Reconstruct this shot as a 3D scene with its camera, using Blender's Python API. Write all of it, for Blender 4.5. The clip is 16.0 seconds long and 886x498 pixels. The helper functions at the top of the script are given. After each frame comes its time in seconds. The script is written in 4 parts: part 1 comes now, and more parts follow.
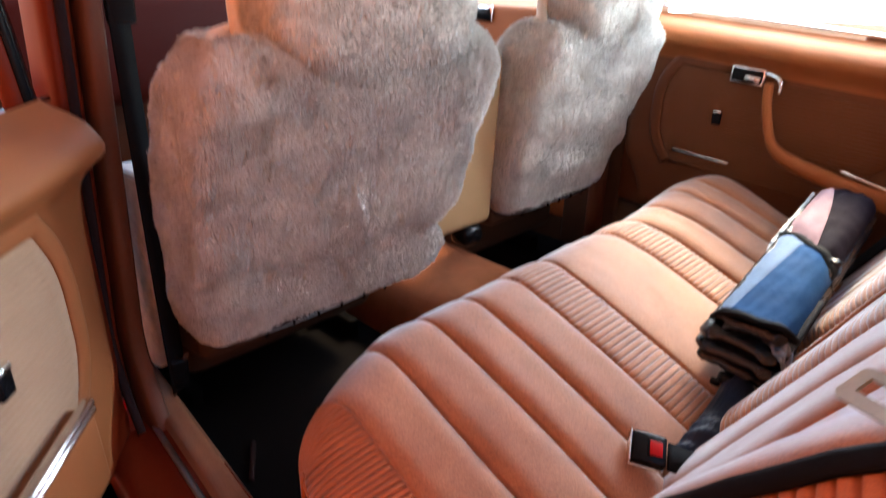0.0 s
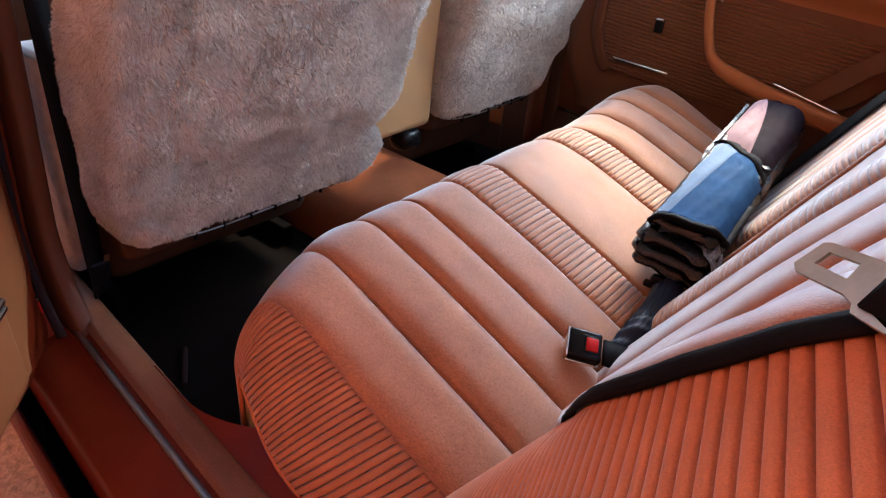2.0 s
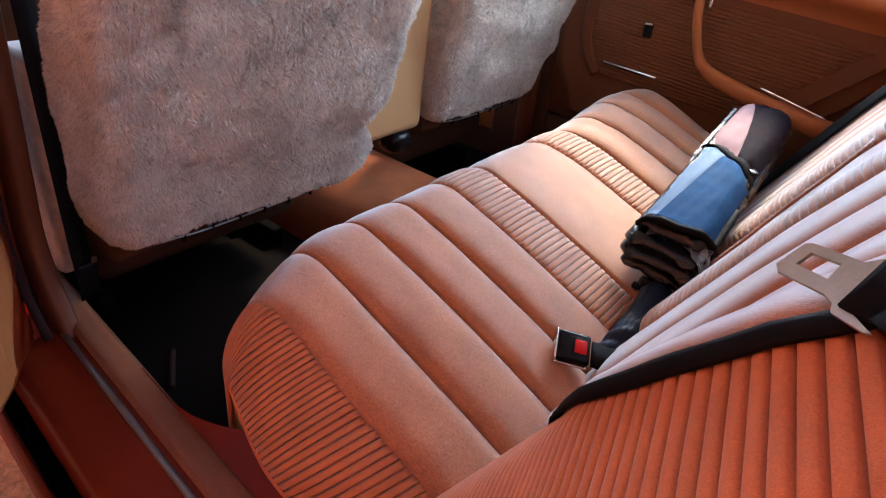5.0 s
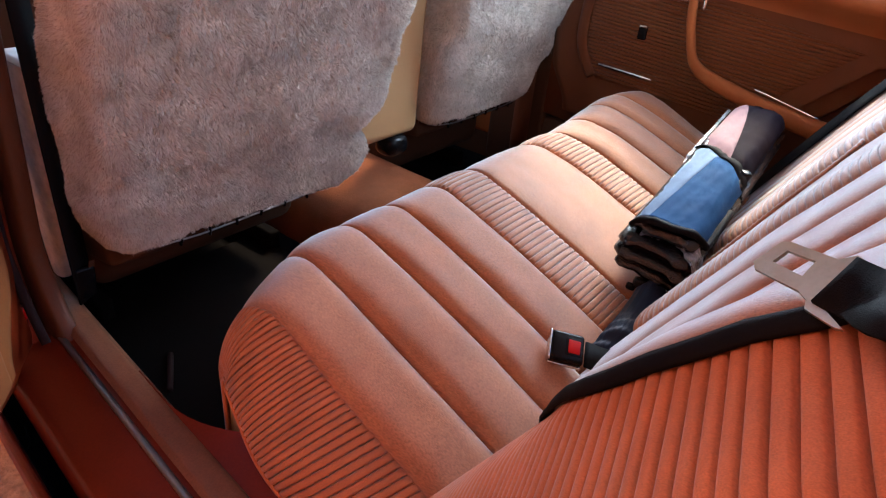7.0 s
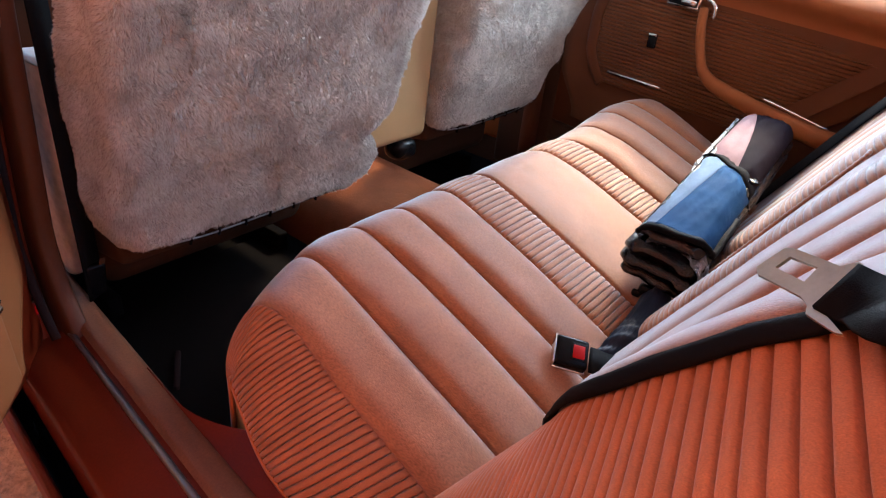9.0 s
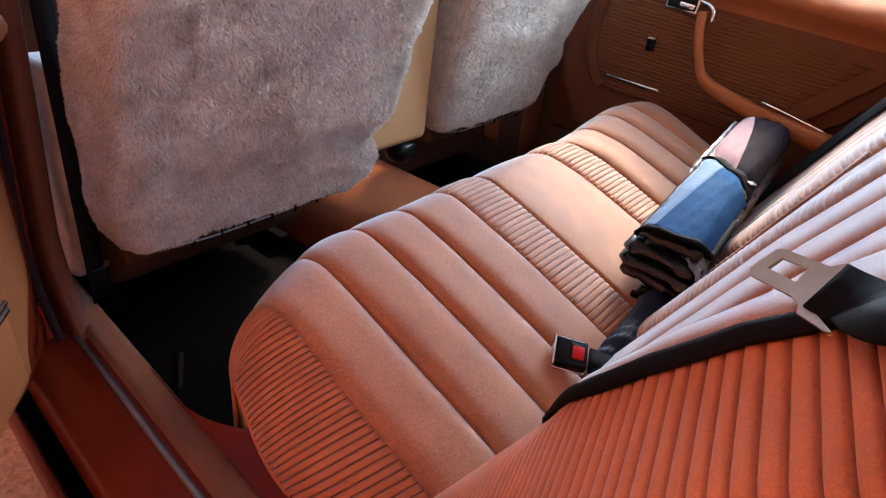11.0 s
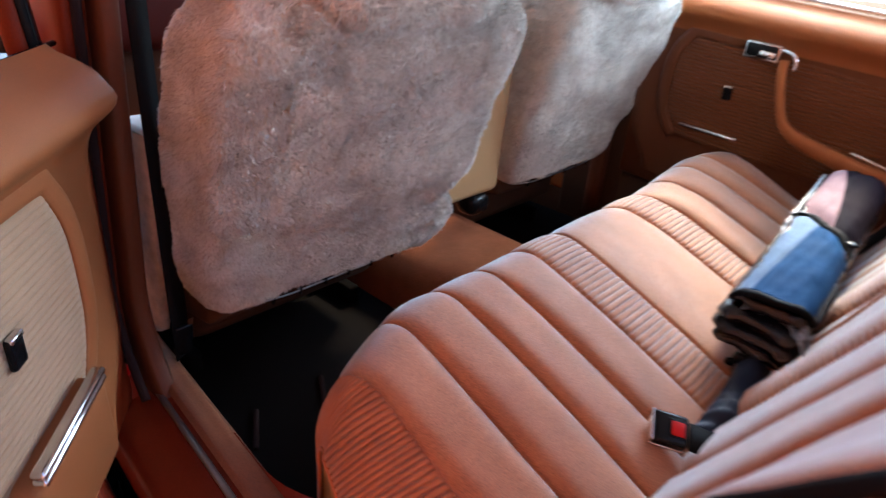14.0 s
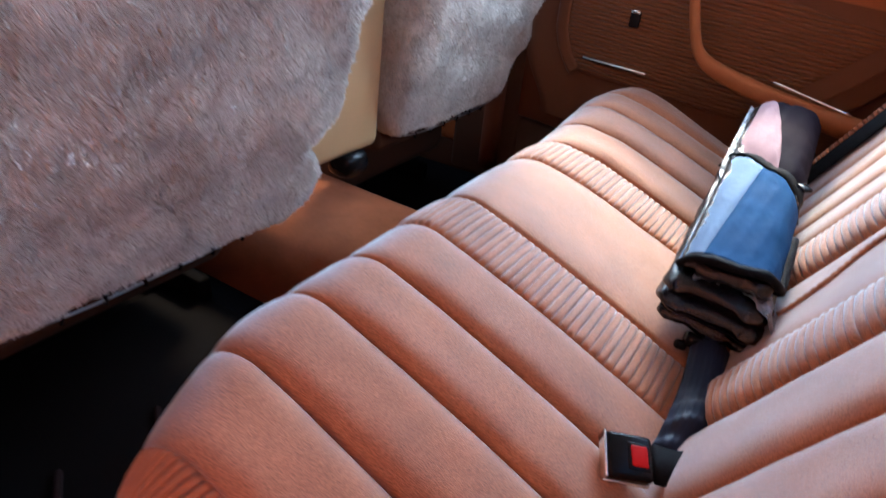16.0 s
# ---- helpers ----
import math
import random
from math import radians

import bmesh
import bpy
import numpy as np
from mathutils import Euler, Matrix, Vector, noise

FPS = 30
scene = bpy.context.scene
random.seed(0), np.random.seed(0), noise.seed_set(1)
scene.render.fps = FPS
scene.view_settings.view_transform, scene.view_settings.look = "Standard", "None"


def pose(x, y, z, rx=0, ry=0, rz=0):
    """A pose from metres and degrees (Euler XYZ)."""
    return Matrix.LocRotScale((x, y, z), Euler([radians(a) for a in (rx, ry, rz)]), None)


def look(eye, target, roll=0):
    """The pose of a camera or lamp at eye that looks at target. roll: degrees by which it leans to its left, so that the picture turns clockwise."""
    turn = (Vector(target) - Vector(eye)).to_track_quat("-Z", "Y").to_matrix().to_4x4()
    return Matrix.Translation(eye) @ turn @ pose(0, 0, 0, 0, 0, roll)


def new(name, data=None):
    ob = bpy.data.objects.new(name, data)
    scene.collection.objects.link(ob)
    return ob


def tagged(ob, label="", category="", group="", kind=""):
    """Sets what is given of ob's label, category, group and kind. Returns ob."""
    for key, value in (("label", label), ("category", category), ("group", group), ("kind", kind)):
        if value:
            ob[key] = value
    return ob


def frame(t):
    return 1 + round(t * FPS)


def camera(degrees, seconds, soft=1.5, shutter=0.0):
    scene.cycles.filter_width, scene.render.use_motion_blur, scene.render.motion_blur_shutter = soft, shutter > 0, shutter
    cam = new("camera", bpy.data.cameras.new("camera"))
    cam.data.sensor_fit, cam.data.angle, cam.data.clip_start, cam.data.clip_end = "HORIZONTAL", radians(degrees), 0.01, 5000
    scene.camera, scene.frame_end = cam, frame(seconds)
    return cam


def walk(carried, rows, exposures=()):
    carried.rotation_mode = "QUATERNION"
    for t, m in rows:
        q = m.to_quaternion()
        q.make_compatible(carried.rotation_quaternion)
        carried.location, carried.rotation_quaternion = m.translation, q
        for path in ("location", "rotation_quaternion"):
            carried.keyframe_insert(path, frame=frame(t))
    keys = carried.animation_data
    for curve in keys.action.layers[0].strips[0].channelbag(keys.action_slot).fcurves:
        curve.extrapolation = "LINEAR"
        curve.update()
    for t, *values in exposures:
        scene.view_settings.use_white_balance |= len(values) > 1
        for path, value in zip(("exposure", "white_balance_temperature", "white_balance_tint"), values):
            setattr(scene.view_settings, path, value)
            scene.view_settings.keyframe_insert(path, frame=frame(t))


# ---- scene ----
cam = camera(69.9, 16.0, soft=1.15, shutter=0.8)
PATH = [
    (0, (-0.995, -0.625, 1.083), (0.336, 0.637, 0.285), 1.6),
    (0.5, (-0.976, -0.601, 1.048), (0.328, 0.594, 0.114), 3.2),
    (1, (-0.98, -0.598, 1.051), (0.371, 0.484, 0.049), 4.5),
    (1.5, (-0.987, -0.605, 1.045), (0.39, 0.423, 0.022), 5.4),
    (2, (-0.993, -0.607, 1.046), (0.398, 0.408, 0.029), 5.6),
    (2.5, (-0.992, -0.605, 1.045), (0.398, 0.412, 0.03), 5.8),
    (3, (-0.993, -0.604, 1.045), (0.401, 0.409, 0.031), 5.9),
    (3.5, (-0.991, -0.608, 1.045), (0.411, 0.393, 0.029), 6.0),
    (4, (-0.993, -0.608, 1.045), (0.415, 0.389, 0.033), 6.1),
    (6.5, (-0.993, -0.619, 1.048), (0.422, 0.383, 0.051), 6.0),
    (7, (-0.993, -0.622, 1.049), (0.421, 0.38, 0.051), 5.7),
    (7.5, (-0.991, -0.625, 1.05), (0.421, 0.378, 0.051), 5.8),
    (8, (-0.994, -0.626, 1.051), (0.417, 0.378, 0.051), 6.0),
    (8.5, (-0.997, -0.626, 1.053), (0.414, 0.389, 0.064), 6.0),
    (9, (-0.999, -0.626, 1.05), (0.408, 0.398, 0.064), 6.3),
    (11.5, (-1.009, -0.633, 1.055), (0.401, 0.396, 0.078), 6.2),
    (12, (-1.011, -0.635, 1.053), (0.398, 0.399, 0.08), 6.3),
    (12.5, (-1.016, -0.636, 1.059), (0.385, 0.409, 0.088), 5.9),
    (13, (-1.044, -0.646, 1.088), (0.329, 0.466, 0.151), 5.0),
    (13.5, (-1.065, -0.651, 1.09), (0.324, 0.506, 0.236), 4.9),
    (14, (-1.018, -0.553, 1.074), (0.335, 0.617, 0.18), 4.6),
    (14.5, (-0.982, -0.497, 1.062), (0.254, 0.762, 0.12), 5.2),
    (15, (-0.911, -0.438, 1.034), (0.324, 0.791, 0.052), 3.2),
    (15.5, (-0.842, -0.396, 1.024), (0.615, 0.563, 0.046), 4.6),
    (16, (-0.798, -0.412, 0.97), (0.713, 0.452, -0.014), 5.7),
]
EXPOSURES = [(0.0,1.21,5850,5),(1.0,1.09,5600,5),(13.0,1.07,5500,5),(14.0,1.06,5350,3),(15.0,0.98,5250,3),(16.0,1.12,5000,2)]
walk(cam, [(t, look(eye, target, roll)) for t, eye, target, roll in PATH], EXPOSURES)

# ---- world, sun ----
world = bpy.data.worlds.new("world")
scene.world = world
world.use_nodes = True
wn = world.node_tree
sky = wn.nodes.new("ShaderNodeTexSky")
sky.sky_type = "NISHITA"
sky.sun_disc = False
sky.sun_elevation, sky.sun_rotation = radians(46), radians(73)
wn.links.new(sky.outputs["Color"], wn.nodes["Background"].inputs["Color"])
wn.nodes["Background"].inputs["Strength"].default_value = 0.36
sun = new("sun", bpy.data.lights.new("sun", "SUN"))
sun.data.energy, sun.data.angle, sun.data.color = 3.6, radians(13), (1.0, 0.68, 0.36)
sun.matrix_world = look((6.6, 2.0, 7.2), (0, 0, 0))



def window_light(name, eye, target, wide, high, watts, color):
    """Daylight that comes in through a window's opening."""
    la = new(name, bpy.data.lights.new(name, "AREA"))
    la.data.shape, la.data.size, la.data.size_y, la.data.energy, la.data.color = "RECTANGLE", wide, high, watts, color
    la.matrix_world = look(eye, target)
    return la


window_light("window_daylight", (0.835, -0.10, 1.165), (0.0, -0.10, 0.98), 0.74, 0.34, 8.2, (0.90, 0.95, 1.0))
window_light("windscreen_daylight", (0.0, 1.55, 1.30), (0.0, 0.2, 0.85), 1.2, 0.40, 8.0, (0.66, 0.86, 1.0))
window_light("rear_window_daylight", (0.10, -1.30, 1.22), (0.0, 0.2, 0.80), 0.95, 0.32, 3.8, (0.80, 0.91, 1.0))


# ---- materials ----
def nodes_of(name):
    m = bpy.data.materials.new(name)
    m.use_nodes = True
    t = m.node_tree
    return m, t, t.nodes["Principled BSDF"]


def ramp(t, fac, stops):
    r = t.nodes.new("ShaderNodeValToRGB")
    e = r.color_ramp.elements
    e[0].position, e[0].color = stops[0][0], (*stops[0][1], 1)
    e[1].position, e[1].color = stops[-1][0], (*stops[-1][1], 1)
    for p, c in stops[1:-1]:
        k = e.new(p)
        k.color = (*c, 1)
    t.links.new(fac, r.inputs["Fac"])
    return r.outputs["Color"]


def noise_fac(t, scale, detail=4.0, stretch=(1, 1, 1), rough=0.55):
    co = t.nodes.new("ShaderNodeTexCoord")
    mp = t.nodes.new("ShaderNodeMapping")
    mp.inputs["Scale"].default_value = stretch
    nz = t.nodes.new("ShaderNodeTexNoise")
    nz.inputs["Scale"].default_value, nz.inputs["Detail"].default_value = scale, detail
    nz.inputs["Roughness"].default_value = rough
    t.links.new(co.outputs["Object"], mp.inputs["Vector"])
    t.links.new(mp.outputs["Vector"], nz.inputs["Vector"])
    return nz.outputs["Fac"]


def mul(a, k):
    return tuple(min(1.0, c * k) for c in a)


def surface(name, color, rough=0.6, grain=400, var=0.12, stain=6, stain_var=0.12, bump=0.15, depth=0.001,
            sheen=0.0, metal=0.0, coat=0.0, stretch=(1, 1, 1), spec=0.5, sheen_tint=None):
    """A surface with variation at two scales: fine grain and broad wear."""
    m, t, b = nodes_of(name)
    g = noise_fac(t, grain, 3, stretch)
    s = noise_fac(t, stain, 5)
    c1 = ramp(t, g, [(0.25, mul(color, 1 - var)), (0.75, mul(color, 1 + var))])
    c2 = ramp(t, s, [(0.3, (1 - stain_var,) * 3), (0.7, (1.0, 1.0, 1.0))])
    mx = t.nodes.new("ShaderNodeMix")
    mx.data_type, mx.blend_type = "RGBA", "MULTIPLY"
    mx.inputs[0].default_value = 1.0
    t.links.new(c1, mx.inputs[6])
    t.links.new(c2, mx.inputs[7])
    t.links.new(mx.outputs[2], b.inputs["Base Color"])
    rr = t.nodes.new("ShaderNodeMapRange")
    rr.inputs[3].default_value, rr.inputs[4].default_value = max(0.02, rough - 0.08), min(1, rough + 0.08)
    t.links.new(s, rr.inputs[0])
    t.links.new(rr.outputs[0], b.inputs["Roughness"])
    b.inputs["Metallic"].default_value = metal
    b.inputs["Coat Weight"].default_value = coat
    b.inputs["Specular IOR Level"].default_value = spec
    b.inputs["Sheen Weight"].default_value = sheen
    b.inputs["Sheen Roughness"].default_value = 0.45
    if sheen_tint:
        b.inputs["Sheen Tint"].default_value = (*sheen_tint, 1)
    bp = t.nodes.new("ShaderNodeBump")
    bp.inputs["Strength"].default_value, bp.inputs["Distance"].default_value = bump, depth
    t.links.new(g, bp.inputs["Height"])
    t.links.new(bp.outputs["Normal"], b.inputs["Normal"])
    return m


VELOUR = surface("velour", (0.355, 0.153, 0.071), 0.70, 760, 0.40, 18, 0.22, 0.5, 0.0006, sheen=0.88, stretch=(1, 0.15, 1), spec=0.22, sheen_tint=(0.64, 0.86, 1.0))
# One ribbed cloth; warm and cool light is put into two base tones.
RIBBED_WARM_LIT = surface("ribbed_velour_warm_lit", (0.47, 0.137, 0.041), 0.75, 1300, 0.26, 18, 0.22, 0.4, 0.0005, sheen=0.25, stretch=(1, 0.4, 1), spec=0.15, sheen_tint=(0.8, 0.9, 1.0))
RIBBED_COOL_LIT = surface("ribbed_velour_cool_lit", (0.41, 0.150, 0.062), 0.75, 1300, 0.28, 18, 0.24, 0.4, 0.0005, sheen=0.34, stretch=(1, 0.4, 1), spec=0.15, sheen_tint=(0.8, 0.9, 1.0))
VINYL = surface("tan_vinyl", (0.27, 0.089, 0.027), 0.64, 700, 0.08, 7, 0.14, 0.2, 0.0005, spec=0.18)
# Tan vinyl again, with the closed door's shade put into its base colour.
CARD_SHADED = surface("shaded_card_vinyl", (0.120, 0.040, 0.014), 0.6, 700, 0.1, 7, 0.15, 0.2, 0.0005, spec=0.22)
VINYL_DARK = surface("brown_vinyl", (0.088, 0.025, 0.009), 0.55, 700, 0.1, 7, 0.15, 0.2, 0.0005, spec=0.2)
BEIGE = surface("beige_vinyl", (0.42, 0.265, 0.125), 0.5, 600, 0.06, 6, 0.1, 0.15, 0.0005, spec=0.35)
# One insert cloth in two tones: lit on the open door, shaded opposite.
CORD_LIT = surface("lit_cord", (0.36, 0.225, 0.132), 0.9, 900, 0.12, 8, 0.1, 0.3, 0.0006, sheen=0.2, spec=0.15)
CORD_SHADED = surface("shaded_cord", (0.130, 0.044, 0.015), 0.9, 900, 0.12, 8, 0.1, 0.3, 0.0006, sheen=0.15, spec=0.15)
FLEECE = surface("fleece_skin", (0.78, 0.72, 0.65), 0.95, 60, 0.18, 9, 0.2, 0.2, 0.002, sheen=0.1, spec=0.1)
PILE = surface("fleece_pile", (0.82, 0.82, 0.78), 0.9, 30, 0.14, 8, 0.32, 0.05, 0.001, sheen=0.15, spec=0.15)
ge = PILE.node_tree.nodes.new("ShaderNodeNewGeometry")
pr = ramp(PILE.node_tree, ge.outputs["Random Per Island"], [(0.0, (0.52, 0.46, 0.42)), (0.4, (0.90, 0.88, 0.86)), (1.0, (1.0, 1.0, 1.0))])
pm = PILE.node_tree.nodes.new("ShaderNodeMix")
pm.data_type, pm.blend_type = "RGBA", "MULTIPLY"
pm.inputs[0].default_value = 1.0
pb = PILE.node_tree.nodes["Principled BSDF"]
PILE.node_tree.links.new(pb.inputs["Base Color"].links[0].from_socket, pm.inputs[6])
PILE.node_tree.links.new(pr, pm.inputs[7])
PILE.node_tree.links.new(pm.outputs[2], pb.inputs["Base Color"])
# wool lets light through
tl = PILE.node_tree.nodes.new("ShaderNodeBsdfTranslucent")
ms = PILE.node_tree.nodes.new("ShaderNodeMixShader")
ms.inputs[0].default_value = 0.25
PILE.node_tree.links.new(pm.outputs[2], tl.inputs["Color"])
PILE.node_tree.links.new(pb.outputs["BSDF"], ms.inputs[1])
PILE.node_tree.links.new(tl.outputs["BSDF"], ms.inputs[2])
PILE.node_tree.links.new(ms.outputs["Shader"], PILE.node_tree.nodes["Material Output"].inputs["Surface"])
CARPET = surface("carpet", (0.24, 0.078, 0.030), 0.95, 500, 0.3, 12, 0.25, 0.6, 0.003, spec=0.1)
RUBBER = surface("rubber_mat", (0.0045, 0.0035, 0.0035), 0.85, 300, 0.2, 10, 0.3, 0.3, 0.001, spec=0.05)
BLACK = surface("black_plastic", (0.006, 0.006, 0.007), 0.25, 400, 0.15, 12, 0.15, 0.05, 0.0003, spec=0.12)
WEB = surface("black_webbing", (0.005, 0.005, 0.006), 0.8, 1200, 0.3, 20, 0.15, 0.5, 0.0008, spec=0.08)
CLOTH = surface("black_cloth", (0.005, 0.005, 0.007), 0.6, 300, 0.3, 30, 0.2, 0.6, 0.002, spec=0.06)
NYLON = surface("black_nylon", (0.004, 0.004, 0.007), 0.24, 260, 0.3, 40, 0.2, 0.8, 0.002, spec=0.45)
NAVY_WEB = surface("dark_blue_webbing", (0.010, 0.018, 0.042), 0.55, 900, 0.3, 20, 0.2, 0.4, 0.0006, spec=0.22)
SUEDE = surface("pale_suede", (0.72, 0.62, 0.50), 0.9, 500, 0.12, 14, 0.15, 0.3, 0.0006, sheen=0.2, spec=0.1)
CHROME = surface("chrome", (0.80, 0.80, 0.82), 0.14, 300, 0.03, 30, 0.08, 0.03, 0.0002, metal=1.0)
DULL = surface("dull_aluminium", (0.42, 0.40, 0.38), 0.42, 300, 0.06, 30, 0.2, 0.05, 0.0002, metal=1.0)
STEEL = surface("plated_steel", (0.50, 0.50, 0.38), 0.45, 300, 0.06, 30, 0.12, 0.05, 0.0002, metal=1.0)
PAINT = surface("red_brown_paint", (0.150, 0.017, 0.004), 0.42, 300, 0.10, 5, 0.35, 0.03, 0.0002, spec=0.13)
SILL_VINYL = surface("sill_trim", (0.19, 0.066, 0.027), 0.6, 350, 0.2, 14, 0.3, 0.4, 0.001, spec=0.3)
RED = surface("red_plastic", (0.40, 0.006, 0.006), 0.5, 300, 0.05, 20, 0.1, 0.03, 0.0002, spec=0.08)
BLUE = surface("blue_nylon", (0.017, 0.066, 0.175), 0.75, 700, 0.12, 16, 0.2, 0.3, 0.0008, spec=0.05)
PALE_BLUE = surface("pale_blue_nylon", (0.135, 0.205, 0.33), 0.75, 700, 0.1, 16, 0.15, 0.3, 0.0008, spec=0.15)
PINK = surface("pale_pink_nylon", (0.23, 0.145, 0.165), 0.75, 700, 0.1, 16, 0.15, 0.3, 0.0008, spec=0.15)
PLUM = surface("dark_plum_nylon", (0.008, 0.005, 0.010), 0.75, 700, 0.15, 16, 0.2, 0.3, 0.0008, spec=0.03)
FOIL = surface("silver_foil", (0.26, 0.26, 0.28), 0.30, 220, 0.1, 60, 0.2, 1.0, 0.003, metal=1.0)
GRAVEL = surface("gravel", (0.36, 0.22, 0.12), 0.9, 60, 0.4, 3, 0.25, 0.8, 0.01, spec=0.2)
PLANK = surface("red_brown_plank", (0.63, 0.192, 0.078), 0.75, 40, 0.25, 3, 0.3, 0.4, 0.004, stretch=(1, 1, 0.08), spec=0.3)
# Back board's own brown; also darkens other parts in place of shade.
BOARD_AND_SHADE = surface("back_board_and_shade", (0.055, 0.024, 0.011), 0.8, 500, 0.2, 10, 0.2, 0.3, 0.001, spec=0.2)
LINING = surface("headlining", (0.55, 0.47, 0.38), 0.9, 500, 0.08, 5, 0.08, 0.2, 0.0006, spec=0.1)
SEAL = surface("rubber_seal", (0.016, 0.008, 0.008), 0.9, 400, 0.2, 12, 0.2, 0.1, 0.0005, spec=0.08)
DASH = surface("dash_vinyl", (0.05, 0.007, 0.005), 0.55, 500, 0.1, 7, 0.1, 0.2, 0.0005, spec=0.12)
m, t, b = nodes_of("glass")
b.inputs["Base Color"].default_value = (0.93, 0.97, 0.95, 1)
b.inputs["Roughness"].default_value, b.inputs["Transmission Weight"].default_value, b.inputs["IOR"].default_value = 0.01, 1.0, 1.01
GLASS = m


# ---- mesh helpers ----
def mesh_of(name, verts, faces, mat, smooth=True):
    me = bpy.data.meshes.new(name)
    me.from_pydata([tuple(v) for v in verts], [], faces)
    me.materials.append(mat)
    if smooth:
        me.polygons.foreach_set("use_smooth", [True] * len(me.polygons))
    me.update()
    return me


def under(ob, parent):
    if parent is not None:
        ob.parent = parent
        ob.matrix_parent_inverse = parent.matrix_basis.inverted()
    return ob


def raw(name, verts, faces, mat, parent=None, label="", smooth=True):
    ob = under(new(name, mesh_of(name, verts, faces, mat, smooth)), parent)
    return tagged(ob, label)


def part(name, bm, mat, parent=None, label="", smooth=True):
    me = bpy.data.meshes.new(name)
    bm.to_mesh(me)
    bm.free()
    me.materials.append(mat)
    if smooth:
        me.polygons.foreach_set("use_smooth", [True] * len(me.polygons))
    ob = under(new(name, me), parent)
    return tagged(ob, label)


def thing(name, place, label, category, group="", kind=""):
    ob = new(name)
    ob.empty_display_size = 0.05
    ob.matrix_basis = Matrix.Translation(place)
    return tagged(ob, label, category, group, kind)


def grid_vf(func, us, vs, flip=False):
    verts = [func(u, v) for u in us for v in vs]
    n = len(vs)
    faces = []
    for i in range(len(us) - 1):
        for j in range(n - 1):
            a, bb, c, d = i * n + j, i * n + j + 1, (i + 1) * n + j + 1, (i + 1) * n + j
            faces.append((a, d, c, bb) if flip else (a, bb, c, d))
    return verts, faces


def lin(a, b_, n):
    return [a + (b_ - a) * i / (n - 1) for i in range(n)]


def box_bm(size, m=Matrix(), bevel=0.004, seg=2):
    bm = bmesh.new()
    bmesh.ops.create_cube(bm, size=1.0)
    bmesh.ops.scale(bm, vec=size, verts=bm.verts)
    if bevel > 0:
        bmesh.ops.bevel(bm, geom=bm.edges[:], offset=min(bevel, 0.45 * min(size)), segments=seg, profile=0.5, affect="EDGES")
    bmesh.ops.transform(bm, matrix=m, verts=bm.verts)
    return bm


def prism_bm(outline, depth, m=Matrix(), bevel=0.003, seg=2):
    """An outline in x, y pushed out along z, with softened edges."""
    bm = bmesh.new()
    low = [bm.verts.new((x, y, 0)) for x, y in outline]
    f = bm.faces.new(low)
    out = bmesh.ops.extrude_face_region(bm, geom=[f])
    bmesh.ops.translate(bm, vec=(0, 0, depth), verts=[v for v in out["geom"] if isinstance(v, bmesh.types.BMVert)])
    bmesh.ops.recalc_face_normals(bm, faces=bm.faces)
    if bevel > 0:
        bmesh.ops.bevel(bm, geom=[e for e in bm.edges if e.calc_face_angle(0) > 0.6], offset=bevel, segments=seg, profile=0.5, affect="EDGES")
    bmesh.ops.transform(bm, matrix=m, verts=bm.verts)
    return bm


def smooth_path(points, n):
    """Points along a Catmull-Rom curve through the given ones."""
    p = [Vector(q) for q in points]
    p = [2 * p[0] - p[1]] + p + [2 * p[-1] - p[-2]]
    out = []
    k = len(p) - 3
    for i in range(n):
        f = i / (n - 1) * k
        j = min(int(f), k - 1)
        t_ = f - j
        a, b_, c, d = p[j:j + 4]
        out.append(0.5 * (2 * b_ + (c - a) * t_ + (2 * a - 5 * b_ + 4 * c - d) * t_ ** 2 + (3 * b_ - a - 3 * c + d) * t_ ** 3))
    return out


def sweep_vf(path, section, up, scale=None):
    """A closed section (across, out) swept along a path; up(i) gives the outward way there."""
    verts, faces = [], []
    n = len(section)
    for i, p in enumerate(path):
        d = (path[min(i + 1, len(path) - 1)] - path[max(i - 1, 0)]).normalized()
        o = Vector(up(i))
        o = (o - d * o.dot(d)).normalized()
        a = d.cross(o)
        k = scale(i) if scale else 1.0
        for s, h in section:
            verts.append(p + a * (s * k) + o * (h * k))
    for i in range(len(path) - 1):
        for j in range(n):
            faces.append((i * n + j, i * n + (j + 1) % n, (i + 1) * n + (j + 1) % n, (i + 1) * n + j))
    faces.append(tuple(range(n))[::-1])
    faces.append(tuple((len(path) - 1) * n + j for j in range(n)))
    return verts, faces


def round_section(w, h, n=12, power=2.6):
    out = []
    for i in range(n):
        a = 2 * math.pi * i / n
        c, s = math.cos(a), math.sin(a)
        out.append((w / 2 * math.copysign(abs(c) ** (2 / power), c), h / 2 * math.copysign(abs(s) ** (2 / power), s)))
    return out


def band_section(w, h):
    return [(-w / 2, -h / 2), (w / 2, -h / 2), (w / 2, h / 2), (-w / 2, h / 2)]


def step(x, a, b_):
    t_ = min(1.0, max(0.0, (x - a) / (b_ - a)))
    return t_ * t_ * (3 - 2 * t_)


# ---- ground and shell of the car ----
gv = [(x, y, 0.012 * noise.noise((x * 3, y * 3, 0)) if abs(x) < 6 and abs(y) < 6 else 0.0) for x in [-300, -60, -6] + lin(-5, 5, 41) + [6, 60, 300] for y in [-300, -60, -6] + lin(-5, 5, 41) + [6, 60, 300]]
gn = 47
